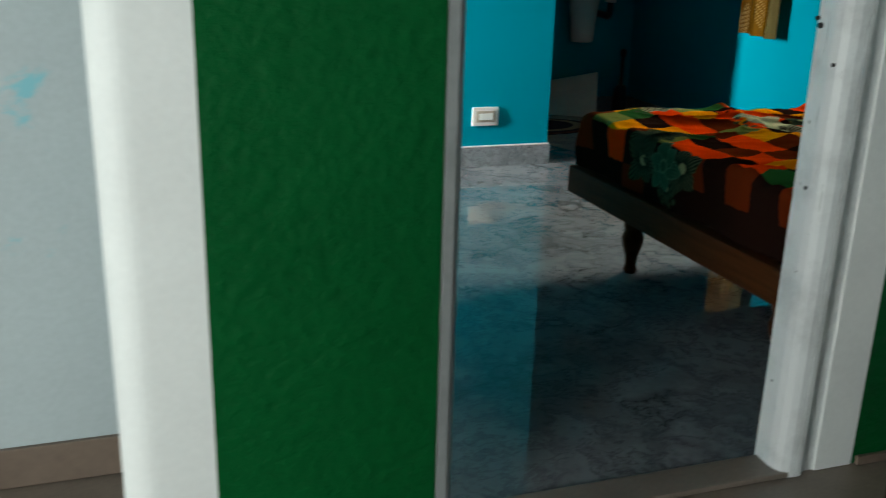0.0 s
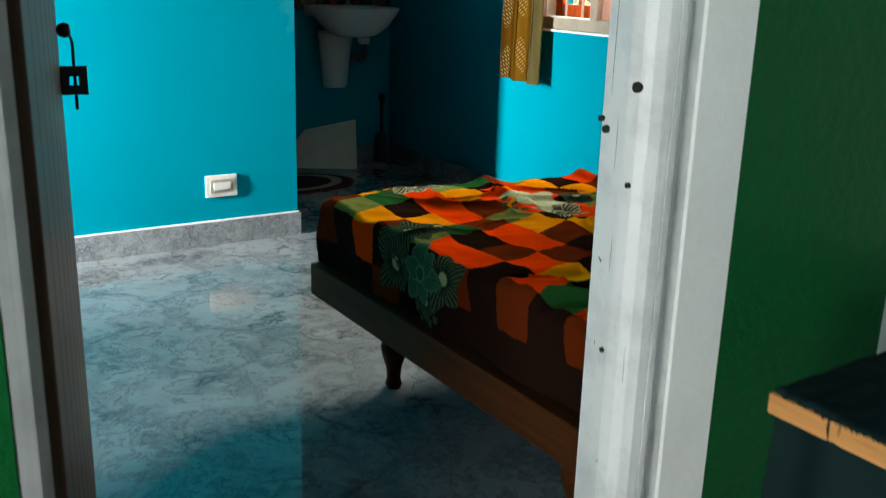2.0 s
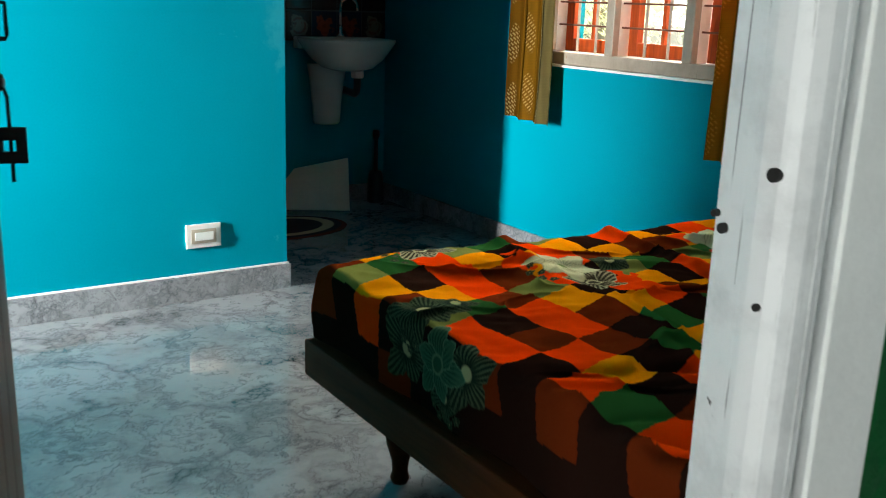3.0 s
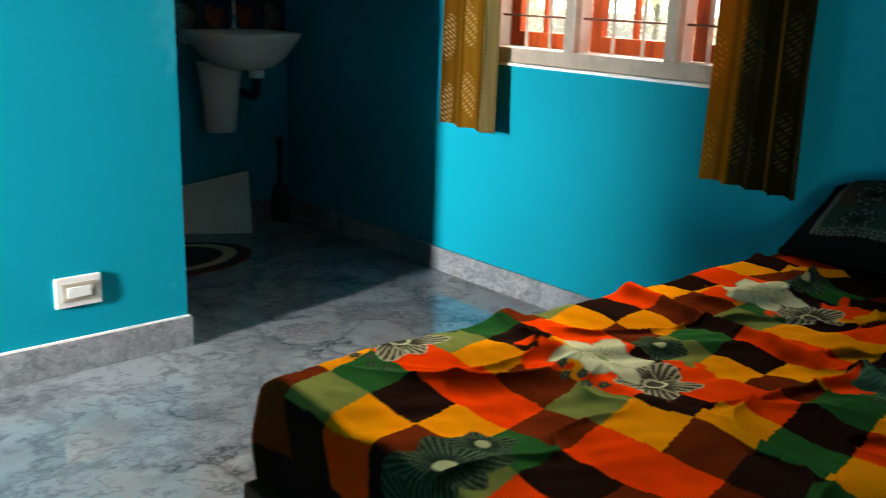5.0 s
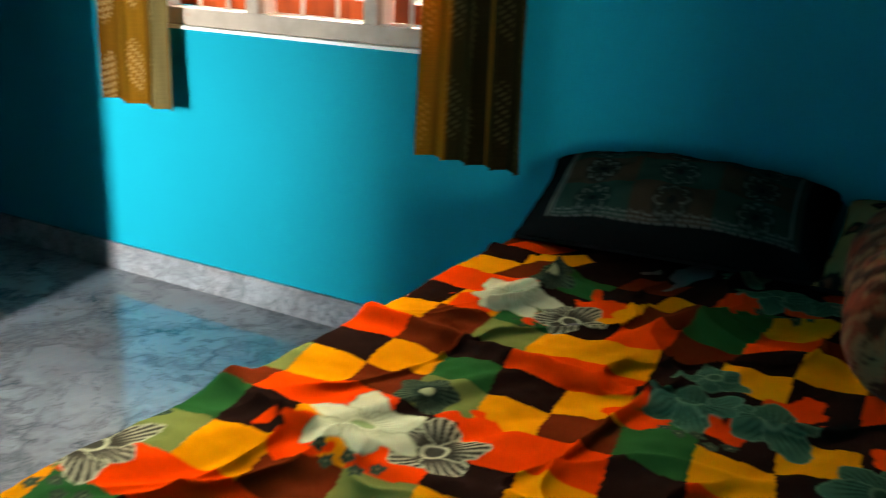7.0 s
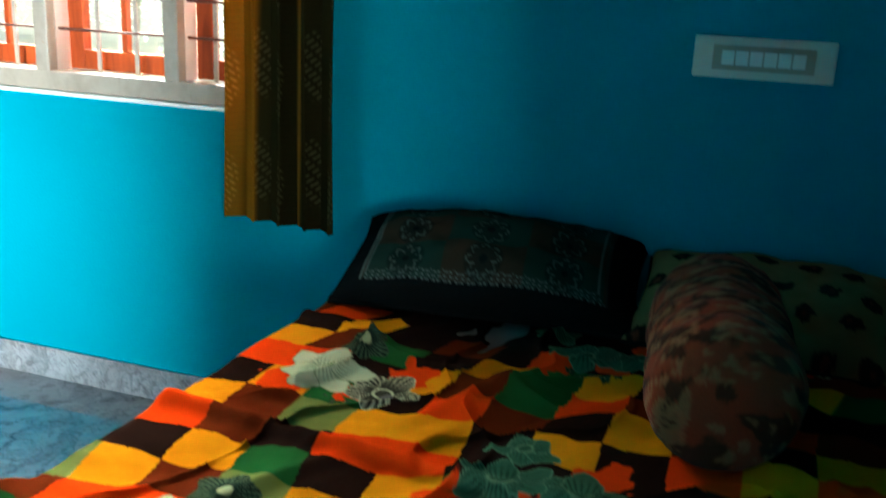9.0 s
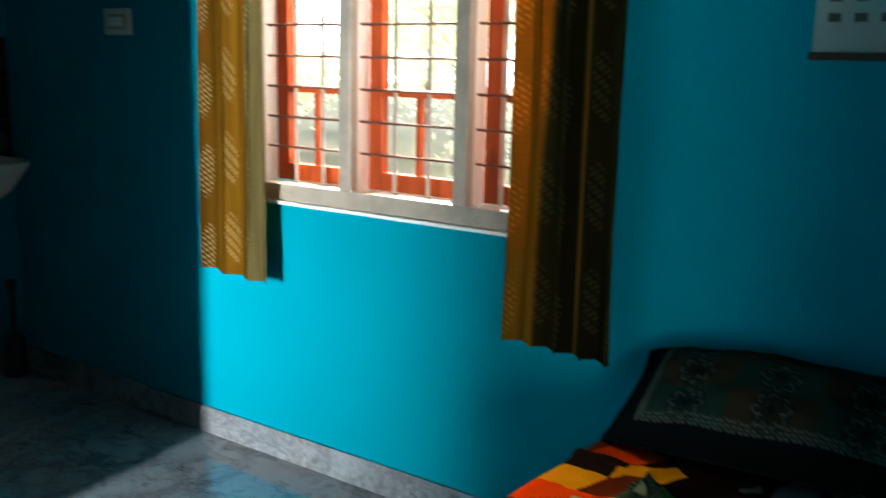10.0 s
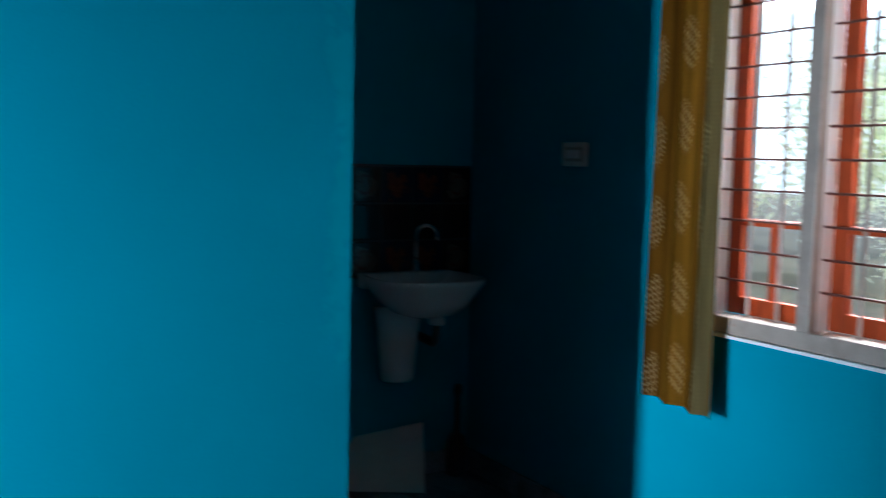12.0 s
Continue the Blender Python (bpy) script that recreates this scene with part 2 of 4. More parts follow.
def tube(points, r, segments=8, bm=None):
    bm = bm or bmesh.new()
    pts = [Vector(p) for p in points]
    rings = []
    for i, p in enumerate(pts):
        d = (pts[min(i + 1, len(pts) - 1)] - pts[max(i - 1, 0)]).normalized()
        side = d.cross(Vector((0.3, 1, 0.2))).normalized()
        up = side.cross(d)
        rings.append([bm.verts.new(p + r * (math.cos(a) * side + math.sin(a) * up)) for a in (2 * math.pi * k / segments for k in range(segments))])
    for a, b in zip(rings, rings[1:]):
        for k in range(segments):
            bm.faces.new((a[k], a[(k + 1) % segments], b[(k + 1) % segments], b[k]))
    bm.faces.new(rings[0][::-1])
    bm.faces.new(rings[-1])
    return bm


def thing(name, bm, material, label, category, group="", kind="", smooth=False):
    return tagged(new(name, finish(bm, name, material, smooth) if bm else None), label, category, group, kind)


def part(name, bm, material, parent, label="", smooth=False):
    ob = new(name, finish(bm, name, material, smooth))
    ob.parent = parent
    return tagged(ob, label)


# ---- plan ----
WX = 3.75          # room side of the window wall
DOOR0, DOOR1 = 1.66, 1.79   # hall side and room side of the door wall
LEFT = -0.6        # room side of the far side wall, out of view
TY = 4.50          # room side of the turquoise partition
TX = 2.527         # free end of the partition
BACK = 5.87        # wall behind the basin
TOP = 2.8
WIN_Y = (3.31, 4.46)
WIN_Z = (0.885, 2.12)


def wall(name, boxes, material, label, category="wall"):
    bm = bmesh.new()
    for b in boxes:
        box(*b, bm=bm)
    return thing(name, bm, material, label, category, kind="structure")


thing("floor", extruded([(0.78, 1.72), (WX + 0.02, 1.72), (WX + 0.02, BACK + 0.02), (LEFT - 0.02, BACK + 0.02), (LEFT - 0.02, 2.21), (0.78, 2.21)], -0.1, 0.0), M_FLOOR, "polished grey-white marble floor with dark veins", "floor", kind="structure")
thing("hall_floor", box(-1.6, 2.6, -1.8, 1.718, -0.1, -0.002), M_HALL_FLOOR, "dull brown stone floor of the hall", "floor", kind="structure")
thing("passage_floor", box(-1.6, 0.76, 1.72, 2.2, -0.1, -0.002), M_HALL_FLOOR, "dull brown stone floor of the passage", "floor", kind="structure")
thing("ceiling", extruded([(0.765, DOOR1), (WX + 0.3, DOOR1), (WX + 0.3, BACK + 0.3), (LEFT - 0.3, BACK + 0.3), (LEFT - 0.3, 2.21), (0.765, 2.21)], TOP, TOP + 0.12), M_CEIL, "plain unseen ceiling, dull grey to cut bounced light", "ceiling", kind="structure")
thing("hall_ceiling", box(-1.6, 2.6, -1.8, DOOR1 - 0.002, TOP, TOP + 0.12), M_CEIL, "plain unseen hall ceiling, dull grey to cut bounced light", "ceiling", kind="structure")
thing("passage_ceiling", box(-1.6, 0.76, DOOR1, 2.2, TOP, TOP + 0.12), M_CEIL, "plain unseen passage ceiling, dull grey to cut bounced light", "ceiling", kind="structure")

OUT = WX + 0.23
wall("wall_window", [(WX, OUT, DOOR0, WIN_Y[0], 0, TOP), (WX, OUT, WIN_Y[1], BACK + 0.2, 0, TOP), (WX, OUT, WIN_Y[0], WIN_Y[1], 0, WIN_Z[0] - 0.012), (WX, OUT, WIN_Y[0], WIN_Y[1], WIN_Z[1], TOP)],
     M_TEAL, "turquoise painted wall with a barred window in it")
wall("wall_partition", [(LEFT, TX, TY, TY + 0.12, 0, TOP)], M_TEAL_SCRAPED, "turquoise painted partition wall with a worn free edge")
wall("wall_basin", [(LEFT, WX, BACK, BACK + 0.2, 0, TOP)], M_TEAL, "turquoise wall behind the wash basin")
# unseen wall; its opening is cut to shape the side beam
wall("wall_room_side", [(LEFT - 0.2, LEFT, 2.21, 3.86, 0, TOP), (LEFT - 0.2, LEFT, 4.16, BACK + 0.2, 0, TOP), (LEFT - 0.2, LEFT, 3.86, 4.16, 0, 0.6), (LEFT - 0.2, LEFT, 3.86, 4.16, 1.55, TOP)],
     M_TEAL, "unseen turquoise side wall, its narrow opening added to let the side beam in")
wall("wall_room_return", [(LEFT, 0.775, 2.21, 2.32, 0, TOP), (0.775, 0.86, 1.792, 2.32, 0, TOP)], M_TEAL, "turquoise wall behind the open door leaf")
wall("wall_room_door", [(0.775, 0.993, 1.735, DOOR1, 0, 2.1), (0.775, 0.97, 1.735, DOOR1, 2.1, TOP), (1.853, WX, 1.735, DOOR1, 0, TOP), (0.97, 1.86, 1.735, DOOR1, 2.1, TOP)], M_TEAL, "turquoise room side of the door wall")
wall("wall_door", [(0.61, 0.993, DOOR0, 1.733, 0, 2.034), (0.61, 0.974, DOOR0, 1.733, 2.034, TOP), (1.95, 2.361, DOOR0, 1.733, 0, TOP), (0.976, 1.95, DOOR0, 1.733, 2.1, TOP)], M_GREEN, "deep green painted hall wall with brushed texture")
wall("wall_door_white_band", [(1.852, 1.949, DOOR0 - 0.002, 1.733, 0, 2.099)], M_WHITE_WALL, "white painted band beside the door frame")
wall("wall_hall_right", [(2.362, 2.5, -1.7, 1.733, 0, TOP)], M_PALE, "pale blue-grey painted hall wall")
wall("wall_hall_back", [(-1.6, 2.36, -1.7, -1.56, 0, TOP)], M_PALE, "pale hall wall")
# unseen wall; the opening is made up to go with the hall lamp
wall("wall_hall_left", [(-1.6, -1.46, -1.558, -0.5, 0, TOP), (-1.6, -1.46, 0.4, 2.2, 0, TOP), (-1.6, -1.46, -0.5, 0.4, 0, 0.4), (-1.6, -1.46, -0.5, 0.4, 1.8, TOP)], M_PALE, "pale unseen hall wall with an opening added for the hall lamp")
wall("wall_passage", [(-1.458, 0.76, 2.07, 2.2, 0, TOP)], M_PALE, "pale blue-grey passage wall with flaking turquoise patches")
wall("wall_passage_end", [(0.62, 0.76, 1.735, 2.068, 0, TOP)], M_PALE, "pale end wall of the passage")

# rounded white plaster edge where the green wall ends
edge = [(0.609, DOOR0 - 0.001)]
edge += [(0.515 - 0.055 * math.sin(a), 1.715 - 0.055 * math.cos(a)) for a in (math.pi / 2 * k / 8 for k in range(9))]
edge += [(0.46, 1.79), (0.609, 1.79)]
thing("trim_white_edge", extruded(edge, 0, TOP), M_WHITE_WALL, "rounded white plaster edge of the passage opening", "trim", kind="structure")


def skirting(name, x0, x1, y0, y1, z1, material, label):
    return thing(name, box(x0, x1, y0, y1, 0, z1, 0.002), material, label, "baseboard", kind="structure")


skirting("baseboard_window", WX - 0.012, WX - 0.001, DOOR1 + 0.02, BACK - 0.016, 0.099, M_SKIRT, "grey marble skirting along the window wall")
skirting("baseboard_partition", LEFT + 0.02, TX + 0.012, TY - 0.013, TY - 0.001, 0.099, M_SKIRT, "grey veined marble skirting")
skirting("baseboard_partition_end", TX + 0.001, TX + 0.012, TY, TY + 0.12, 0.099, M_SKIRT, "grey marble skirting on the partition end")
skirting("baseboard_basin", LEFT + 0.02, WX - 0.016, BACK - 0.013, BACK - 0.001, 0.099, M_SKIRT, "grey marble skirting")
skirting("baseboard_passage", -1.45, 0.61, 2.057, 2.069, 0.085, M_BROWN_SKIRT, "brown skirting at the foot of the passage wall")
skirting("baseboard_hall", 1.96, 2.35, DOOR0 - 0.012, DOOR0 - 0.001, 0.02, M_BROWN_SKIRT, "low brown skirting under the green wall")
thing("trim_partition_line", box(LEFT + 0.02, TX + 0.004, TY - 0.009, TY - 0.0015, 0.1, 0.106), M_WHITE_WALL, "thin pale line of grout above the skirting", "trim", kind="structure")
thing("threshold", box(1.0, 1.80, 1.65, 1.735, 0.0, 0.012, 0.003), M_HALL_FLOOR, "worn stone door threshold", "threshold", kind="structure")


# ---- door ----
def door_frame():
    f = thing("door_1", None, None, "old white gloss-painted wooden door frame, cracked and holed", "door frame", kind="structure")
    right = [(1.760, 1.740), (1.755, 1.69), (1.758, 1.672), (1.766, 1.658), (1.779, 1.650), (1.794, 1.648), (1.7955, 1.653), (1.797, 1.648), (1.805, 1.648), (1.8065, 1.652), (1.808, 1.649), (1.815, 1.652), (1.822, 1.661), (1.832, 1.664), (1.851, 1.664), (1.851, 1.740)]
    part("jamb", extruded(right, 0.0, 2.1), M_FRAME_WHITE, f, "cracked white jamb with screw holes")
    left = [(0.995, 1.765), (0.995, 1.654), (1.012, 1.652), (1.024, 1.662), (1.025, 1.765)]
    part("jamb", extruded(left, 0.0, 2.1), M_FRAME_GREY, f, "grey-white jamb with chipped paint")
    part("head", box(0.975, 1.851, 1.652, 1.765, 2.035, 2.098, 0.006), M_FRAME_WHITE, f)
    for y, z, r in ((1.675, 0.988, 0.007), (1.727, 0.927, 0.0055), (1.738, 0.94, 0.004), (1.677, 0.86, 0.004), (1.70, 0.62, 0.004), (1.69, 1.21, 0.006), (1.72, 1.34, 0.005)):
        part("hole", rod((1.7535, y, z), (1.760, y, z), r, 12), M_HOLE, f, "dark screw hole")
    return f


door_frame()


def door_leaf():
    """The leaf stands open, its plan along its own x axis from the hinge."""
    d = thing("door_leaf", None, None, "dark brown wooden door leaf standing open inwards", "door")
    d.matrix_world = pose(1.04, 1.80, 0.012, 0, 0, 77)
    w, h, t = 0.735, 2.01, 0.034
    wide = w / 7
    for k in range(7):
        part("plank", box(k * wide + 0.0012, (k + 1) * wide - 0.0012, -t / 2, t / 2 - 0.004, 0, h, 0.004), M_LEAF, d)
    for z in (0.22, 1.0, 1.78):
        part("ledge", box(0.04, w - 0.04, t / 2 - 0.004, t / 2 + 0.018, z - 0.05, z + 0.05, 0.004), M_LEAF, d)
    # ironwork on the free edge
    bm = box(w - 0.030, w - 0.024, -0.031, -0.016, 0.893, 0.941)
    box(w - 0.030, w - 0.024, -0.060, -0.046, 0.893, 0.941, bm=bm)
    for z0, z1 in ((0.893, 0.909), (0.924, 0.941)):
        box(w - 0.030, w - 0.024, -0.046, -0.031, z0, z1, bm=bm)
    part("latch_plate", bm, M_IRON, d, "black iron hasp plate with a square eye")
    part("hasp_pin", tube([(w - 0.027, -0.040, 0.868), (w - 0.027, -0.040, 0.98), (w - 0.027, -0.034, 1.0), (w - 0.027, -0.019, 1.0)], 0.0028, 8), M_IRON, d, "thin iron pin through the hasp", True)
    part("staple", tube([(w - 0.027, -0.014, 1.055), (w - 0.027, -0.044, 1.055), (w - 0.027, -0.046, 1.062), (w - 0.027, -0.046, 1.10), (w - 0.027, -0.014, 1.105)], 0.003, 8), M_IRON, d, "bent iron staple", True)
    part("knob", turned([(0.004, 0), (0.010, 0.004), (0.013, 0.012), (0.010, 0.02), (0.004, 0.022)], 12), M_IRON, d).matrix_local = pose(w - 0.03, -0.017, 1.0, 90, 0, 0)
    return d


door_leaf()


# ---- window ----
def window_frame():
    f = thing("window_1", None, None, "three-bay wooden window with iron bars and orange sashes", "window", kind="structure")
    y0, y1 = WIN_Y
    z0, z1 = WIN_Z
    x0, x1 = WX - 0.004, WX + 0.085
    part("sill", box(WX - 0.016, WX + 0.2, y0 - 0.02, y1 + 0.02, z0 - 0.012, z0 - 0.001, 0.002), M_WHITE_WALL, f, "thin white sill edge")
    part("bottom_rail", box(x0, x1, y0, y1, z0, z0 + 0.054, 0.005), M_WINDOW_GREY, f, "weathered grey-brown bottom rail")
    part("top_rail", box(x0, x1, y0, y1, z1 - 0.055, z1, 0.005), M_WINDOW_GREY, f)
    posts = [(y0, y0 + 0.05), (3.595, 3.642), (4.017, 4.064), (y1 - 0.05, y1)]
    for a, b in posts:
        post = part("post", box(x0 - 0.002, WX + 0.03, a, b, z0 + 0.05, z1 - 0.052, 0.006), M_WINDOW_GREY, f, "weathered grey window post")
        part("post_side", box(WX + 0.0305, x1, a + 0.002, b - 0.002, z0 + 0.05, z1 - 0.052), M_REVEAL, post, "inner side of the post, coloured white for the skylight on it")
    for (_, a), (b, _) in zip(posts, posts[1:]):
        # sash behind the bars
        s = part("sash", box(x1 - 0.004, x1 + 0.03, a + 0.001, a + 0.05, z0 + 0.055, z1 - 0.056, 0.003), M_SASH, f, "orange-painted wooden sash")
        part("stile", box(x1 - 0.004, x1 + 0.03, b - 0.05, b - 0.001, z0 + 0.055, z1 - 0.056, 0.003), M_SASH, s)
        part("rail", box(x1 - 0.003, x1 + 0.03, a + 0.05, b - 0.05, z0 + 0.055, z0 + 0.11, 0.003), M_SASH, s)
        part("rail", box(x1 - 0.003, x1 + 0.03, a + 0.05, b - 0.05, z1 - 0.11, z1 - 0.056, 0.003), M_SASH, s)
        part("rail", box(x1 - 0.003, x1 + 0.024, a + 0.05, b - 0.05, 1.225, 1.247, 0.002), M_SASH, s)
        part("glazing_bar", box(x1 - 0.002, x1 + 0.02, (a + b) / 2 - 0.009, (a + b) / 2 + 0.009, z0 + 0.11, 1.225, 0.002), M_SASH, s)
        pane = part("pane", box(x1 + 0.012, x1 + 0.015, a + 0.045, b - 0.045, z0 + 0.1, z1 - 0.1), M_GLASS, s, "clear glass pane")
        pane.visible_shadow = False
        for k in range(12):
            z = 1.0525 + 0.0955 * k
            if z < z1 - 0.07:
                part("bar", rod((WX + 0.045, a - 0.004, z), (WX + 0.045, b + 0.004, z), 0.0039, 8), M_ROD, f, "thin dark iron bar")
        for k in (1, 2):
            y = a + (b - a) * k / 3
            part("upright_bar", box(WX + 0.049, WX + 0.055, y - 0.006, y + 0.006, z0 + 0.05, z1 - 0.05, 0.001), M_ROD_PALE, f, "flat upright iron bar")
    return f


window_frame()


# ---- printed cloth ----
def cloth(name, rough=0.85, weave=900.0, see_through=0.0, sheen=0.0, bump=0.2):
    """Cloth whose print is stored as the colour attribute 'print'."""
    m, n, l, p = nodes_of(name)
    att = n.new("ShaderNodeAttribute")
    att.attribute_name = "print"
    vec = place_node(n, l)
    threads = noise_node(n, l, vec, weave, 2)
    soft = noise_node(n, l, vec, 14, 4)
    col = mix_node(n, l, 0.25, att.outputs["Color"], ramp_node(n, l, soft, [(0.3, (0.75,) * 3), (0.7, (1, 1, 1))]), "MULTIPLY")
    col = mix_node(n, l, 0.22, col, ramp_node(n, l, threads, [(0.35, (0.6,) * 3), (0.65, (1, 1, 1))]), "MULTIPLY")
    l.new(col, p.inputs["Base Color"])
    p.inputs["Roughness"].default_value = rough
    p.inputs["Sheen Weight"].default_value = sheen
    p.inputs["Specular IOR Level"].default_value = 0.5 if rough < 0.3 else 0.0
    bump_node(n, l, p, threads, bump, 0.001)
    if see_through:
        t = n.new("ShaderNodeBsdfTranslucent")
        l.new(col, t.inputs["Color"])
        s = n.new("ShaderNodeMixShader")
        s.inputs[0].default_value = see_through
        l.new(p.outputs[0], s.inputs[1])
        l.new(t.outputs[0], s.inputs[2])
        l.new(s.outputs[0], n["Material Output"].inputs["Surface"])
    return m


M_SHEET = cloth("patchwork_cotton")
M_PILLOW = cloth("printed_pillow_cotton", 0.9, 700)
M_CURTAIN = cloth("brocade_curtain", 0.55, 500, 0.38, 0.0, 0.35)
M_RAG = cloth("dyed_table_cloth", 0.8, 600)
M_BOLSTER = cloth("plush_bolster", 0.95, 260, 0, 0.05, 0.9)
M_TILE = cloth("printed_glazed_tile", 0.12, 60, 0, 0.0, 0.02)
M_MAT = cloth("woven_mat", 0.95, 240, 0, 0.0, 0.8)


def grid_mesh(name, xyz, colour, material, thick=0.0, closed_u=False):
    """A smooth sheet from a regular grid of places, with its printed colour."""
    nu, nv = xyz.shape[:2]
    a = np.arange(nu * nv).reshape(nu, nv)
    if closed_u:
        a = np.vstack([a, a[:1]])
    quads = np.stack([a[:-1, :-1], a[1:, :-1], a[1:, 1:], a[:-1, 1:]], -1).reshape(-1, 4)
    me = bpy.data.meshes.new(name)
    me.vertices.add(nu * nv)
    me.vertices.foreach_set("co", xyz.reshape(-1).astype(np.float32))
    me.loops.add(quads.size)
    me.loops.foreach_set("vertex_index", quads.reshape(-1).astype(np.int32))
    me.polygons.add(len(quads))
    me.polygons.foreach_set("loop_start", np.arange(0, quads.size, 4, dtype=np.int32))
    me.update(calc_edges=True)
    me.polygons.foreach_set("use_smooth", np.ones(len(quads), dtype=bool))
    att = me.color_attributes.new("print", "FLOAT_COLOR", "POINT")
    rgba = np.ones((nu * nv, 4), np.float32)
    rgba[:, :3] = colour.reshape(-1, 3)
    att.data.foreach_set("color", rgba.reshape(-1))
    me.materials.append(material)
    return me


def value_noise(x, y, scale, seed, octaves=3):
    """Smooth noise on arrays, about -1 to 1."""
    rng = np.random.RandomState(seed)
    out, amp = np.zeros_like(x, dtype=float), 1.0
    for _ in range(octaves):
        table = rng.rand(64, 64) * 2 - 1
        u, v = x * scale, y * scale
        i, j = np.floor(u).astype(int), np.floor(v).astype(int)
        f, g = u - i, v - j
        f, g = f * f * (3 - 2 * f), g * g * (3 - 2 * g)
        at = lambda p, q: table[p % 64, q % 64]
        out += amp * ((at(i, j) * (1 - f) + at(i + 1, j) * f) * (1 - g) + (at(i, j + 1) * (1 - f) + at(i + 1, j + 1) * f) * g)
        amp, scale = amp * 0.5, scale * 2.1
    return out


def smooth01(x, a, b):
    t = np.clip((x - a) / (b - a), 0, 1)
    return t * t * (3 - 2 * t)


def lay(col, mask, colour):
    col += (np.asarray(colour) - col) * mask[..., None]


AMBER, RED, BROWN, DARK = (0.72, 0.235, 0.003), (0.74, 0.042, 0.002), (0.115, 0.017, 0.004), (0.016, 0.007, 0.005)
GREEN, OLIVE, CREAM, LEAFY = (0.020, 0.085, 0.020), (0.16, 0.175, 0.042), (0.55, 0.53, 0.32), (0.030, 0.085, 0.032)


def draw_petal(col, px, py, cx, cy, angle, length, width, kind):
    """One petal from the flower's heart outwards, with its stripes and its rim."""
    u = (px - cx) * math.cos(angle) + (py - cy) * math.sin(angle)
    v = -(px - cx) * math.sin(angle) + (py - cy) * math.cos(angle)
    k = np.clip(u / length, 0, 1)
    half = width * np.sin(math.pi * np.clip(k, 0.02, 0.999) ** 0.8) ** 0.6 * (1 + 0.06 * np.sin(u * 260))
    near = np.minimum(half - np.abs(v), np.minimum(u, length - u))
    inside = smooth01(near, 0.0, 0.002)
    stripe = smooth01(np.sin(v / (0.25 + 0.75 * k) / width * 13.0 + 0.6 * np.sin(u * 70)), -0.1, 0.5)
    ground, line, rim = {"white": (CREAM, (0.12, 0.15, 0.07), (0.24, 0.25, 0.13)), "lined": ((0.042, 0.036, 0.024), (0.46, 0.42, 0.27), CREAM),
                         "dark": ((0.014, 0.024, 0.016), (0.10, 0.14, 0.075), (0.05, 0.07, 0.04)), "leafy": ((0.045, 0.115, 0.065), (0.014, 0.04, 0.024), (0.12, 0.22, 0.13))}[kind]
    lay(col, inside, ground)
    reach = {"white": smooth01(0.62 - k, 0, 0.4) * 0.55, "lined": smooth01(k, 0.25, 0.6) * 0.75, "dark": smooth01(k, 0.2, 0.5) * 0.6, "leafy": smooth01(0.95 - k, 0, 0.5) * 0.8}[kind]
    lay(col, inside * stripe * reach, line)
    lay(col, inside * smooth01(0.005 - near, 0, 0.003) * 0.8, rim)


def draw_flower(col, px, py, cx, cy, r, petals, kind, turn):
    """A flower of overlapping petals round a ringed heart."""
    box_x = np.where((np.abs(px[:, 0] - cx) < r * 1.2))[0]
    box_y = np.where((np.abs(py[0] - cy) < r * 1.2))[0]
    if not len(box_x) or not len(box_y):
        return
    cut = np.s_[box_x[0]:box_x[-1] + 1, box_y[0]:box_y[-1] + 1]
    sub, qx, qy = col[cut], px[cut], py[cut]
    for k in range(petals):
        a = turn + 2 * math.pi * k / petals + 0.12 * math.sin(k * 5 + turn * 9)
        draw_petal(sub, qx, qy, cx, cy, a, r * (0.92 + 0.14 * math.sin(k * 3 + turn)), r * (0.37 if petals < 6 else 0.31), kind)
    d = np.hypot(qx - cx, qy - cy)
    heart = {"white": (0.20, 0.26, 0.09), "lined": (0.05, 0.045, 0.03), "dark": (0.34, 0.34, 0.17), "leafy": (0.03, 0.075, 0.04)}[kind]
    lay(sub, smooth01(r * 0.21 - d, 0, 0.004), heart)
    if kind != "dark":
        lay(sub, smooth01(0.004 - np.abs(d - r * 0.20), 0, 0.003) * 0.9, CREAM if kind != "leafy" else (0.12, 0.2, 0.11))


def draw_blot(col, px, py, cx, cy, r, colour, seed):
    d = np.hypot(px - cx, py - cy) + 0.5 * r * value_noise(px, py, 1.4 / r, seed, 2)
    lay(col, smooth01(r - d, 0.0, 0.004), colour)


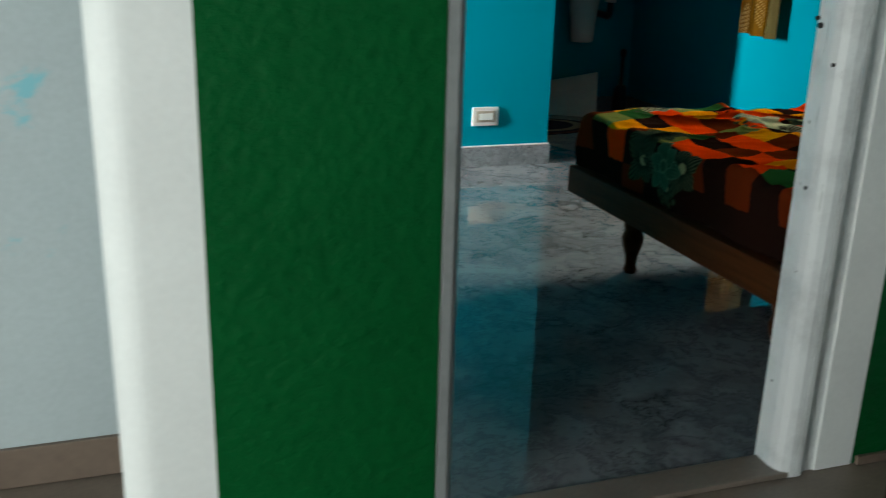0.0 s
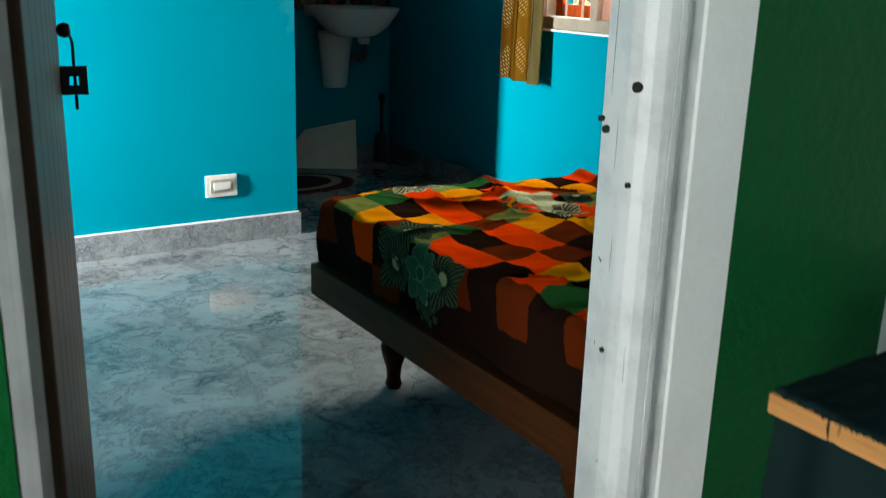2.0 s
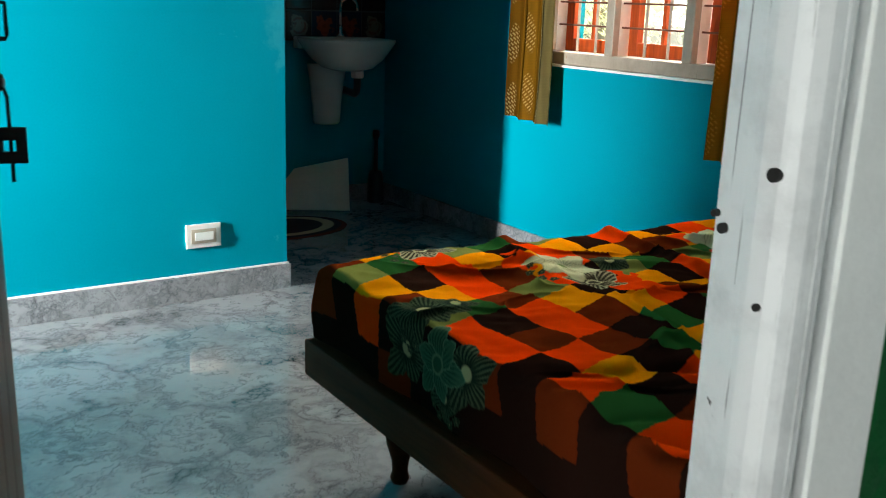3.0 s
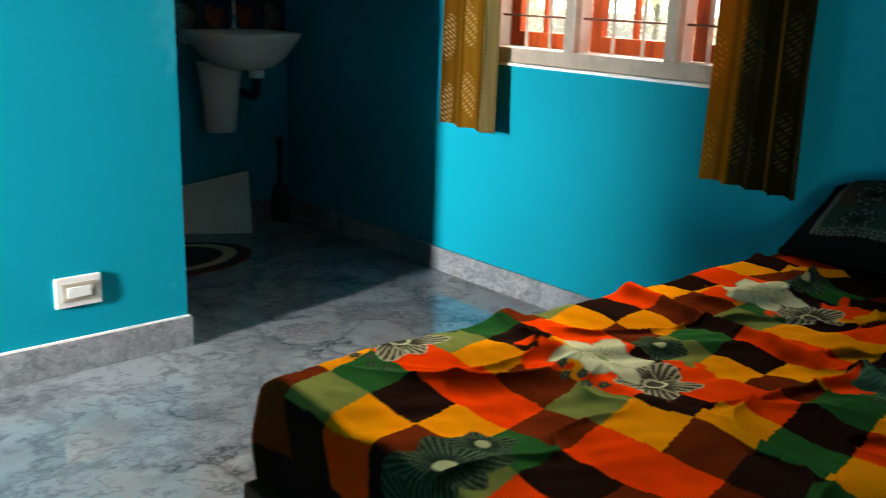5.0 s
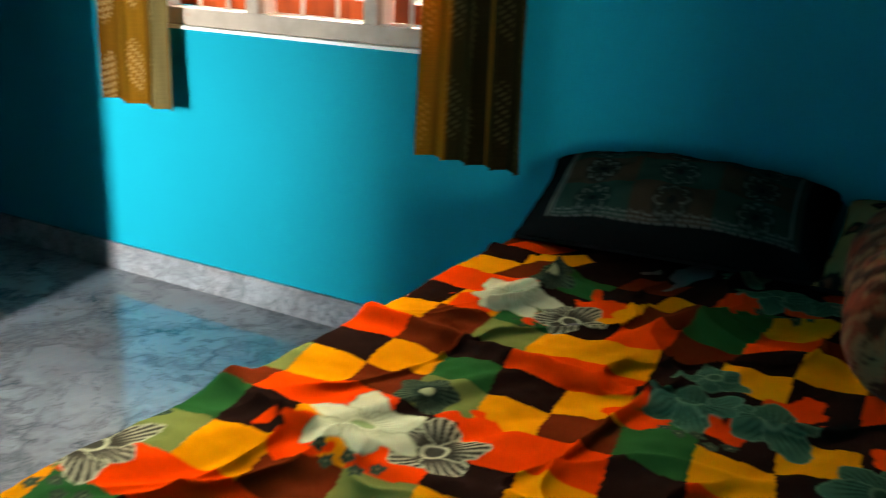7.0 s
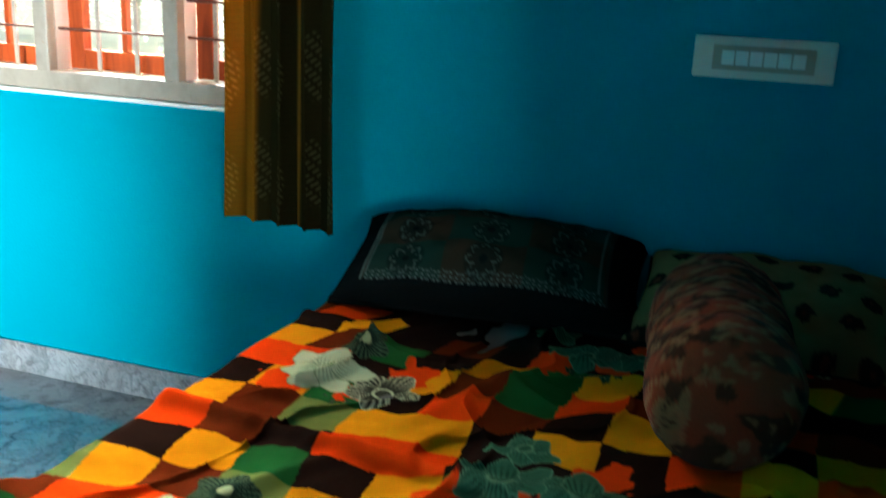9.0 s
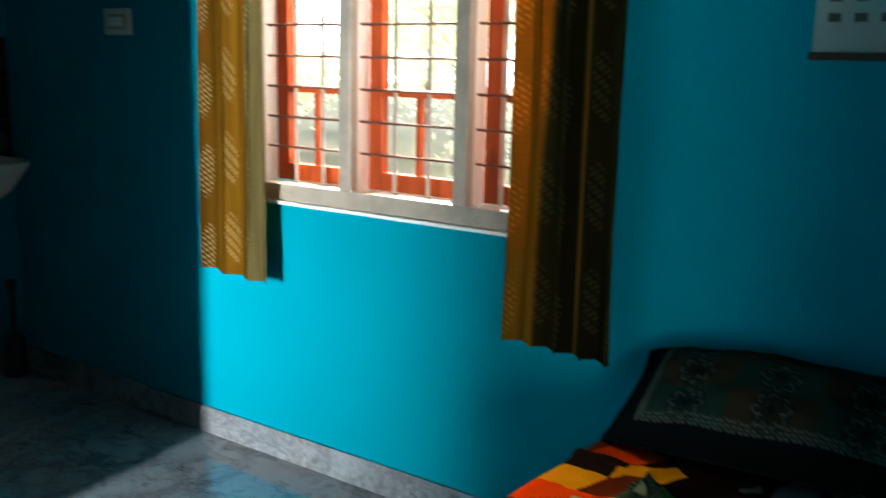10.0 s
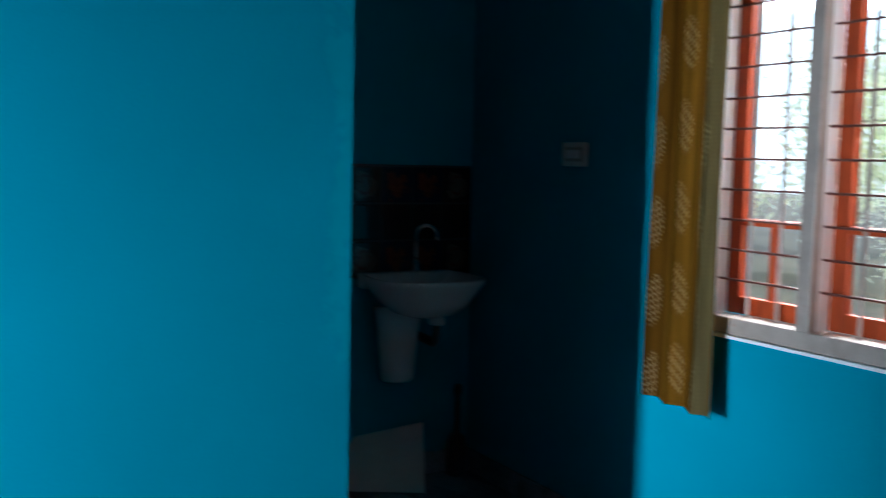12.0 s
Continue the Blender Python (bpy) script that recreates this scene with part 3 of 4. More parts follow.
def patchwork(px, py):
    """The bedspread's print: squares of about a hand's width, a little askew, with sprays of flowers."""
    wx = px + 0.004 * value_noise(px, py, 9, 3) - 2.168
    wy = py + 0.004 * value_noise(px, py, 9, 4) - 2.810
    # steps of the squares: (0.098, 0.017) up the bed, (0.003, -0.1055) across it; the rows bend towards the head
    det = 0.098 * -0.1055 - 0.003 * 0.017
    wy = wy + 0.0034 * np.clip((wx / 0.098) - 5.5, 0, 8) ** 2
    i = np.floor((wx * -0.1055 - wy * 0.003) / det).astype(int)
    j = np.floor((0.098 * wy - 0.017 * wx) / det).astype(int)
    tones = {"A": AMBER, "R": RED, "B": BROWN, "D": DARK, "G": GREEN, "O": OLIVE}
    # squares on the foot drop run dark: partly its print, partly shade put in
    rows = ["DDBADRBDAODRADRADBDD", "DDBBAOGDRABRODARDADD", "DDDOGROGBODRADRADBDD", "DDRADRADRADRADRADRDD", "DBDBARBARBABBARBADDD", "DDDOGBORDOGDOGDGDDDD",
            "DDDRDRADRADRADADBDDD", "DDBRBRBARBARARBADDDD", "DDDDRBDGDGGDDBGGDDDD", "DDBRADGARADDADRADDDD", "DDDGDRABRDADDABDDBDD", "DDBRBDRDGGDDRBDADRDD", "DDDDGABRDARBADRDABDD", "DDRBADGRABDDRABDGBDD"]
    table = np.array([[tones[c] for c in row] for row in rows])
    col = table[np.clip(j + 4, 0, 13), np.clip(i + 5, 0, 19)].astype(float)
    # sprays: heart, companion, leaf sprig, and their kinds
    sprays = [((2.465, 2.776), (2.478, 2.668), (2.60, 2.752), "white", "lined"), ((3.063, 2.826), (3.042, 2.700), (3.19, 2.800), "white", "lined"),
              ((2.785, 2.408), (2.790, 2.290), (2.90, 2.40), "leafy", "leafy"), ((2.225, 3.032), (2.20, 3.15), (2.32, 3.07), "lined", "white"),
              ((2.008, 2.655), (1.905, 2.655), (2.10, 2.68), "dark", "dark"), ((1.915, 2.535), (1.93, 2.440), (1.86, 2.50), "leafy", "dark"),
              ((2.675, 2.035), (2.68, 2.13), (2.78, 2.06), "dark", "leafy"), ((3.34, 2.39), (3.36, 2.28), (3.46, 2.47), "leafy", "leafy"), ((3.5, 2.05), (3.5, 1.94), (3.6, 2.1), "white", "lined")]
    for k, ((cx, cy), (dx, dy), (lx, ly), first, second) in enumerate(sprays):
        if k not in (4, 5):
            draw_blot(col, px, py, cx - 0.075, cy + 0.055, 0.045, RED, 20 + k)
            draw_blot(col, px, py, dx + 0.085, dy - 0.02, 0.045, RED, 40 + k)
            draw_blot(col, px, py, cx - 0.045, (cy + dy) / 2 - 0.01, 0.035, RED, 60 + k)
        draw_flower(col, px, py, lx, ly, 0.062, 5, "leafy" if k in (2, 7) else "dark", 0.9 * k)
        draw_flower(col, px, py, dx, dy, 0.088, 5, second, 0.3 + 0.5 * k)
        draw_flower(col, px, py, cx, cy, 0.102 if first == "white" else 0.092, 6 if first != "dark" else 7, first, 0.5 + 0.4 * k)
        for q in range(5):
            draw_flower(col, px, py, cx - 0.085 - 0.016 * (q % 2), cy + 0.012 - 0.023 * q, 0.014, 5, "dark", q)
    return col


BED = (1.965, 3.72, 1.83, 3.035)     # mattress: foot, head, wall side, open side
BED_TOP = 0.522


def bedspread():
    step = 0.003
    s = np.arange(BED[0] - 0.19, BED[1], step)
    t = np.arange(BED[2], BED[3] + 0.24, step)
    px, py = np.meshgrid(s, t, indexing="ij")
    r = 0.026

    def over(d):
        """Out and down by which cloth lies past an edge, d along the cloth."""
        a = np.clip(d / r, 0, math.pi / 2)
        return r * np.sin(a), np.where(d > 0, r * (1 - np.cos(a)) + np.clip(d - r * math.pi / 2, 0, None), 0)

    ox, down_x = over(BED[0] + r - px)
    oy, down_y = over(py - (BED[3] - r))
    x = np.where(px < BED[0] + r, BED[0] + r - ox, px)
    y = np.where(py > BED[3] - r, BED[3] - r + oy, py)
    askew = (0.022 - 0.047 * np.clip((px - 2.05) / 1.2, -0.1, 1)) * smooth01(py, 2.55, 3.0)
    y = y + askew
    fall = np.minimum(np.maximum(down_x, down_y), 0.172)
    z = BED_TOP - fall + 0.016 * smooth01(py, 2.65, 2.95) * smooth01(2.75 - px, 0, 0.5) * np.exp(-fall / 0.06)
    flat = np.exp(-fall / 0.05)
    wrinkle = 0.006 * value_noise(px, py, 5, 7, 4) + 0.010 * value_noise(px, py, 2.0, 9, 2)
    fold = lambda along, across, width: np.exp(-((across) / width) ** 2)
    crease = lambda scale, seed, sharp: np.clip(1 - np.abs(value_noise(px + 0.4 * py, py, scale, seed, 2)), 0, 1) ** sharp
    calm = 1 - 0.85 * smooth01(py, 2.80, 2.98)
    wrinkle += calm * (0.015 * crease(2.6, 31, 14) + 0.011 * crease(5.5, 33, 12)) + 0.0025 * value_noise(px, py, 16, 35, 2)
    line1 = px - 2.80 - 0.10 * (py - 2.6) + 0.02 * value_noise(px, py, 4, 11)
    line2 = px - 2.50 + 0.42 * (py - 3.0) + 0.02 * value_noise(px, py, 5, 12)
    line3 = px - 3.13 - 0.35 * (py - 2.5) + 0.02 * value_noise(px, py, 5, 13)
    line4 = px - 2.30 - 0.25 * (py - 2.3) + 0.02 * value_noise(px, py, 5, 14)
    z += flat * (wrinkle + 0.020 * fold(0, line1, 0.022) * smooth01(py, 2.1, 2.5) + 0.010 * fold(0, line2, 0.05) * smooth01(py, 2.72, 3.0)
                 + 0.014 * fold(0, line3, 0.02) + 0.012 * fold(0, line4, 0.03) + 0.010 * calm * value_noise(px + 2 * py, py * 0.4, 7, 15, 2))

    # hanging part billows a little
    side = smooth01(fall, 0.02, 0.12)
    x -= side * (down_x > 0) * (0.001 + 0.008 * np.sin(py * 21 + 1.2 * value_noise(px, py, 3, 16)))
    y += side * (down_y > 0) * (0.008 + 0.010 * np.sin(px * 17))
    ob = new("bedspread", grid_mesh("bedspread", np.stack([x, y, z], -1), patchwork(px, py + askew), M_SHEET))
    ob.modifiers.new("thickness", "SOLIDIFY").thickness = 0.002
    ob.modifiers["thickness"].offset = -1
    return tagged(ob, "wrinkled cotton bedspread printed with orange, amber and green squares and flowers", "bedspread")


def bed():
    b = thing("bed", None, None, "low dark wooden bed with turned legs beside the window wall", "bed")
    for y in (2.12, 2.905):
        for x in (2.11, 3.55):
            part("leg", turned([(0.020, 0), (0.024, 0.012), (0.019, 0.03), (0.022, 0.06), (0.034, 0.10), (0.038, 0.125), (0.028, 0.15), (0.034, 0.165), (0.034, 0.19), (0.040, 0.20), (0.040, 0.27)], 18, (x, y)), M_BED_WOOD, b, smooth=True)
    part("foot_rail", box(1.935, 1.985, 1.82, 3.07, 0.255, 0.345, 0.005), M_BED_WOOD, b, "dark brown foot rail with worn edges")
    part("side_rail", box(1.986, 3.70, 3.025, 3.065, 0.255, 0.345, 0.005), M_BED_WOOD, b)
    part("side_rail", box(1.986, 3.70, 1.82, 1.86, 0.255, 0.345, 0.005), M_BED_WOOD, b)
    part("base_board", box(1.987, 3.70, 1.862, 3.023, 0.27, 0.30), M_BED_WOOD, b)
    thing("mattress", box(1.995, 3.70, 1.865, 3.02, 0.301, 0.505, 0.03), M_RAG_PLAIN, "thick mattress hidden under the bedspread", "mattress")


M_RAG_PLAIN = surface("mattress_ticking", (0.10, 0.08, 0.07), 0.9)
bed()
bedspread()


# ---- pillows and bolster ----
M_PIPING = surface("dark_cotton_piping", (0.010, 0.010, 0.010), 0.95, spec=0.0)


def cushion(name, m, sx, sy, sz, paint, label, dents):
    """A stuffed pillow: sx by sy, swelling to sz, with pinched corners."""
    nu, nv = 90, 150
    u, v = np.meshgrid(np.linspace(-1, 1, nu), np.linspace(-1, 1, nv), indexing="ij")
    swell = ((1 - np.abs(u) ** 2.6) * (1 - np.abs(v) ** 3.2)).clip(0) ** 0.5

    base = np.stack([u * sx / 2 * (1 - 0.05 * (1 - v ** 2) * np.abs(u)), v * sy / 2 * (1 - 0.05 * (1 - u ** 2) * np.abs(v)), np.zeros_like(u)], -1)
    lumps = 0.12 * value_noise(u + 3, v * 1.6 + 3, 1.5, dents, 3)
    top, low = base.copy(), base.copy()
    top[..., 2] = sz * swell * (0.78 + lumps) + 0.01
    low[..., 2] = -sz * 0.22 * swell
    colour = paint(u * sx / 2, v * sy / 2)
    ob = new(name, None)
    ob.matrix_world = m
    for piece, xyz, nm in ((top, top, "top_cover"), (low, low, "under_cover")):
        me = grid_mesh(nm, xyz, colour, M_PILLOW)
        p = new(nm, me)
        p.parent = ob
    rim = [(x, y, 0.004) for x, y in [(base[k, 0, 0], base[k, 0, 1]) for k in range(nu)] + [(base[-1, k, 0], base[-1, k, 1]) for k in range(nv)] + [(base[-1 - k, -1, 0], base[-1 - k, -1, 1]) for k in range(nu)] + [(base[0, -1 - k, 0], base[0, -1 - k, 1]) for k in range(nv)]]
    part("piping", tube(rim[::3], 0.006, 6), M_PIPING, ob)
    return tagged(ob, label, "pillow", "pillows at the head of the bed")


def dark_print(x, y):
    col = np.zeros((*x.shape, 3)) + np.array((0.006, 0.007, 0.007))
    inside = smooth01(0.135 - np.abs(x), 0, 0.003) * smooth01(0.275 - np.abs(y), 0, 0.003)
    i, j = np.floor((x + 0.135) / 0.09).astype(int), np.floor((y + 0.27) / 0.18).astype(int)
    cell = np.where(((i + j) % 2)[..., None] == 0, np.array((0.016, 0.036, 0.026)), np.array((0.036, 0.026, 0.016)))
    col += (cell - col) * inside[..., None]
    for band in (0.135, 0.128, 0.120):
        edge = np.maximum(np.abs(x) - band, np.abs(y) - band - 0.14)
        lay(col, smooth01(0.0022 - np.abs(edge + 0.002 * np.sin(y * 240)), 0, 0.002), (0.12, 0.135, 0.115))
    for cx in (-0.09, 0.0, 0.09):
        for cy in (-0.18, 0.0, 0.18):
            dx, dy = x - cx, y - cy
            d, a = np.hypot(dx, dy), np.arctan2(dy, dx)
            ring = np.abs(d - 0.022 - 0.016 * np.abs(np.cos(4 * a)))
            lay(col, smooth01(0.046 - d, 0, 0.004) * 0.6, (0.008, 0.014, 0.012))
            lay(col, smooth01(0.0035 - ring, 0, 0.0025), (0.075, 0.09, 0.072))
            lay(col, smooth01(0.010 - d, 0, 0.003), (0.008, 0.010, 0.010))
    return col


def tan_print(x, y):
    col = np.zeros((*x.shape, 3)) + np.array((0.20, 0.14, 0.055))
    for k in range(14):
        for q in range(5):
            cx, cy = -0.16 + 0.08 * q, -0.30 + 0.09 * (k % 7) + 0.045 * (q % 2)
            d = np.hypot((x - cx) * 1.2, y - cy) + 0.008 * value_noise(x, y, 70, q * 9 + k)
            lay(col, smooth01(0.022 - d, 0, 0.004), (0.022, 0.014, 0.010))
            lay(col, smooth01(0.008 - d, 0, 0.004), (0.12, 0.03, 0.018))
    return col


cushion("pillow", pose(3.59, 2.66, 0.583, 0, -21, 5), 0.33, 0.68, 0.135, dark_print, "black pillow printed with dark green squares and medallions", 5)
cushion("pillow", pose(3.60, 2.06, 0.575, 0, -20, -3), 0.33, 0.54, 0.11, tan_print, "tan pillow printed with small dark flowers", 8)


def bolster():
    n1, n2 = 80, 120
    a, t = np.meshgrid(np.linspace(0, 2 * math.pi, n1, endpoint=False), 0.5 - 0.5 * np.cos(np.linspace(0, math.pi, n2)), indexing="ij")
    length, r = 0.52, 0.120
    cap = np.minimum(t / 0.12, (1 - t) / 0.12).clip(0, 1)
    rad = r * np.sin(cap * math.pi / 2) ** 0.45 * (1 + 0.03 * value_noise(np.cos(a) + 4, t * 5 + np.sin(a), 2, 3))
    rad += 0.003 * np.sin(t * 46)
    xyz = np.stack([(t - 0.5) * length, rad * np.cos(a), r * 0.96 + rad * np.sin(a)], -1)
    col = np.zeros((*a.shape, 3)) + np.array((0.26, 0.045, 0.020))
    ry, rz = rad * np.cos(a) * 9 + 20, rad * np.sin(a) * 9 + t * 5 + 20
    tuft = value_noise(ry, rz, 3.0, 5, 4)
    lay(col, smooth01(tuft, 0.0, 0.35) * 0.9, (0.040, 0.016, 0.009))
    lay(col, smooth01(value_noise(ry + 7, rz, 6.0, 6, 3), 0.30, 0.6) * 0.7, (0.33, 0.16, 0.07))
    scallop = np.abs(((t * 6.5 + 0.16 * np.cos(a * 6)) % 1) - 0.5)
    lay(col, smooth01(0.09 - scallop, 0, 0.05) * 0.7 * smooth01(cap, 0.7, 1.0), (0.030, 0.012, 0.008))
    lay(col, smooth01(0.04 - np.abs(scallop - 0.13), 0, 0.03) * 0.5 * smooth01(cap, 0.7, 1.0), (0.24, 0.11, 0.05))
    ob = thing("bolster", None, None, "fat reddish-brown plush bolster lying on the bedspread", "bolster")
    ob.matrix_world = pose(3.17, 2.135, 0.525, 0, 0, 5)
    for nm, a0, a1 in (("end_cap", 0, 24), ("cover", 23, 97), ("end_cap", 96, 120)):
        p = new(nm, grid_mesh(nm, xyz[:, a0:a1], col[:, a0:a1], M_BOLSTER, closed_u=True))
        p.parent = ob
    return ob



bolster()


# ---- curtains ----
def curtain(label, y0, y1, pleats, depth, tone, seed, hem, stripes, thread):
    nu, nv = 270, 560
    s, h = np.meshgrid(np.linspace(0, 1, nu), np.linspace(0, 1, nv), indexing="ij")
    top = 2.19
    gather = 1 - 0.05 * np.sin(h * math.pi)
    phase = s * pleats * 2 * math.pi + 1.1 * value_noise(s * 2 + 1, h * 0.9 + seed, 1.6, seed, 2)
    x = WX - 0.064 - depth * np.cos(phase) * (0.75 + 0.25 * (1 - h)) - 0.012 * (1 - h)
    y = (y0 + y1) / 2 + (s - 0.5) * (y1 - y0) * gather + 0.010 * np.sin(phase * 2) + 0.006 * np.sin(s * 9 + seed) * h
    z = hem + (top - hem) * h - (1 - h) * (0.012 * s + 0.001 * np.cos(phase))
    width = 1.1
    u, v = s * width, z
    col = np.zeros((*s.shape, 3)) + np.array(tone)
    # stripes tone the cloth across its width, fold by fold
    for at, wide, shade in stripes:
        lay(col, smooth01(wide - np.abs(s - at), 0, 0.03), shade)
    # upright dark streaks laid into the colour to deepen the folds
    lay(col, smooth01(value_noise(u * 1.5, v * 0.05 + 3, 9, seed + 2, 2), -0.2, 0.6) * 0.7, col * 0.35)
    # woven half-leaves of slanting dashes, one column to a fold
    for k in range(int(pleats) + 1):
        for row in range(8):
            cu, cv = (k + 0.12 + 0.16 * (k % 2)) * width / pleats, 0.70 + 0.262 * row + 0.05 * (k % 2)
            du, dv = u - cu, v - cv
            lean = 1 if k % 2 else -1
            leaf = smooth01(1 - (np.abs(du + 0.10 * dv * lean) / 0.050) ** 1.5 - (np.abs(dv) / 0.095) ** 2, 0, 0.3)
            dash = smooth01(np.sin((dv - lean * du * 0.55) * 380), -0.1, 0.6) * smooth01(np.sin((du * 0.9 + dv * 0.2 * lean) * 230 + np.floor((dv - lean * du * 0.55) * 60) * 2.1), -0.75, -0.3)
            lay(col, leaf * dash * 0.9, np.minimum(col * 1.7 + np.array(thread), 0.75))
    lay(col, smooth01(np.sin(v * 900), 0.2, 0.9) * 0.12, (0.05, 0.03, 0.01))
    ob = new("curtain", grid_mesh("curtain", np.stack([x, y, z], -1), col, M_CURTAIN))
    ob.modifiers.new("thickness", "SOLIDIFY").thickness = 0.0015
    return tagged(ob, label, "curtain", "curtains at the window")


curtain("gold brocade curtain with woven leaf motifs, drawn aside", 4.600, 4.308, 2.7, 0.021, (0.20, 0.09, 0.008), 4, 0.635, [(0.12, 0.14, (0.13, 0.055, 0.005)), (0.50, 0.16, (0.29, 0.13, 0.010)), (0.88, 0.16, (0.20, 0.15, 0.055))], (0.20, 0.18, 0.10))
# wide stripe paints the shade away from the window, narrow one a lit gap
curtain("gold brocade curtain beside the pillow, its shade and a slit of light painted in", 3.405, 3.095, 4.2, 0.021, (0.40, 0.16, 0.012), 9, 0.615, [(0.70, 0.42, (0.032, 0.027, 0.009)), (0.66, 0.018, (0.50, 0.20, 0.02))], (0.045, 0.045, 0.025))
rail = thing("curtain_rod", None, None, "plain curtain rod above the window", "curtain rod")
part("pole", rod((WX - 0.064, 2.95, 2.2), (WX - 0.064, 4.70, 2.2), 0.011, 12), M_CHROME, rail)
for yy in (2.98, 4.67):
    part("bracket", rod((WX - 0.064, yy, 2.2), (WX, yy, 2.2), 0.008, 10), M_CHROME, rail)


# ---- switches and picture ----
M_PLASTIC_BEIGE = surface("beige_plastic", (0.40, 0.34, 0.26), 0.4, vary=0.1, coarse=12, bump=0.05)

def switch_plate(name, m, w, h, modules, label, material):
    """A wall plate in its own xz plane, facing -y."""
    s = thing(name, None, None, label, "switch")
    s.matrix_world = m
    part("plate", box(-w / 2, w / 2, -0.011, 0, -h / 2, h / 2, 0.004), material, s)
    part("inner_frame", box(-w * 0.36, w * 0.36, -0.0145, -0.0112, -h * 0.30, h * 0.30, 0.0015), M_PLASTIC_BEIGE, s)
    step = w * 0.60 / modules
    for k in range(modules):
        x = -w * 0.30 + step * (k + 0.5)
        part("rocker", box(x - step * 0.44, x + step * 0.44, -0.019, -0.0147, -h * 0.17, h * 0.17, 0.0015), M_PLASTIC_WHITE, s)
    return s


switch_plate("switch_plate", pose(2.186, TY, 0.25), 0.135, 0.092, 1, "white plastic switch plate low on the turquoise wall", M_PLASTIC_WHITE)
switch_plate("switch_plate", pose(WX, 5.12, 1.447, 0, 0, -90), 0.15, 0.092, 2, "ivory switch plate on the wall by the basin", M_PLASTIC)
switch_plate("switch_board", pose(WX, 2.135, 1.098, 0, 0, -90), 0.29, 0.088, 6, "long pale switch board above the pillows", M_PLASTIC)

M_CALENDAR = surface("faded_calendar_paper", (0.34, 0.40, 0.38), 0.7, vary=0.12, coarse=9)
M_PRINT_INK = surface("faded_print_ink", (0.05, 0.06, 0.06), 0.7)
pic = thing("wall_calendar", None, None, "pale wall calendar with rows of dark dates and a dark batten", "calendar")
part("backing", box(WX - 0.014, WX - 0.001, 2.30, 2.708, 1.362, 1.86), M_CALENDAR, pic, "pale blue-grey sheet")
part("bottom_batten", box(WX - 0.024, WX - 0.002, 2.295, 2.713, 1.350, 1.366, 0.003), M_TABLE_DARK, pic, "dark wooden batten")
for row in range(6):
    for day in range(7):
        yy, zz = 2.668 - 0.052 * day, 1.438 + 0.041 * row
        part("date_mark", box(WX - 0.0155, WX - 0.0142, yy - 0.013, yy + 0.013, zz - 0.009, zz + 0.009), M_PRINT_INK, pic, "dark printed date")
part("top_batten", box(WX - 0.024, WX - 0.002, 2.295, 2.713, 1.858, 1.874, 0.003), M_TABLE_DARK, pic)


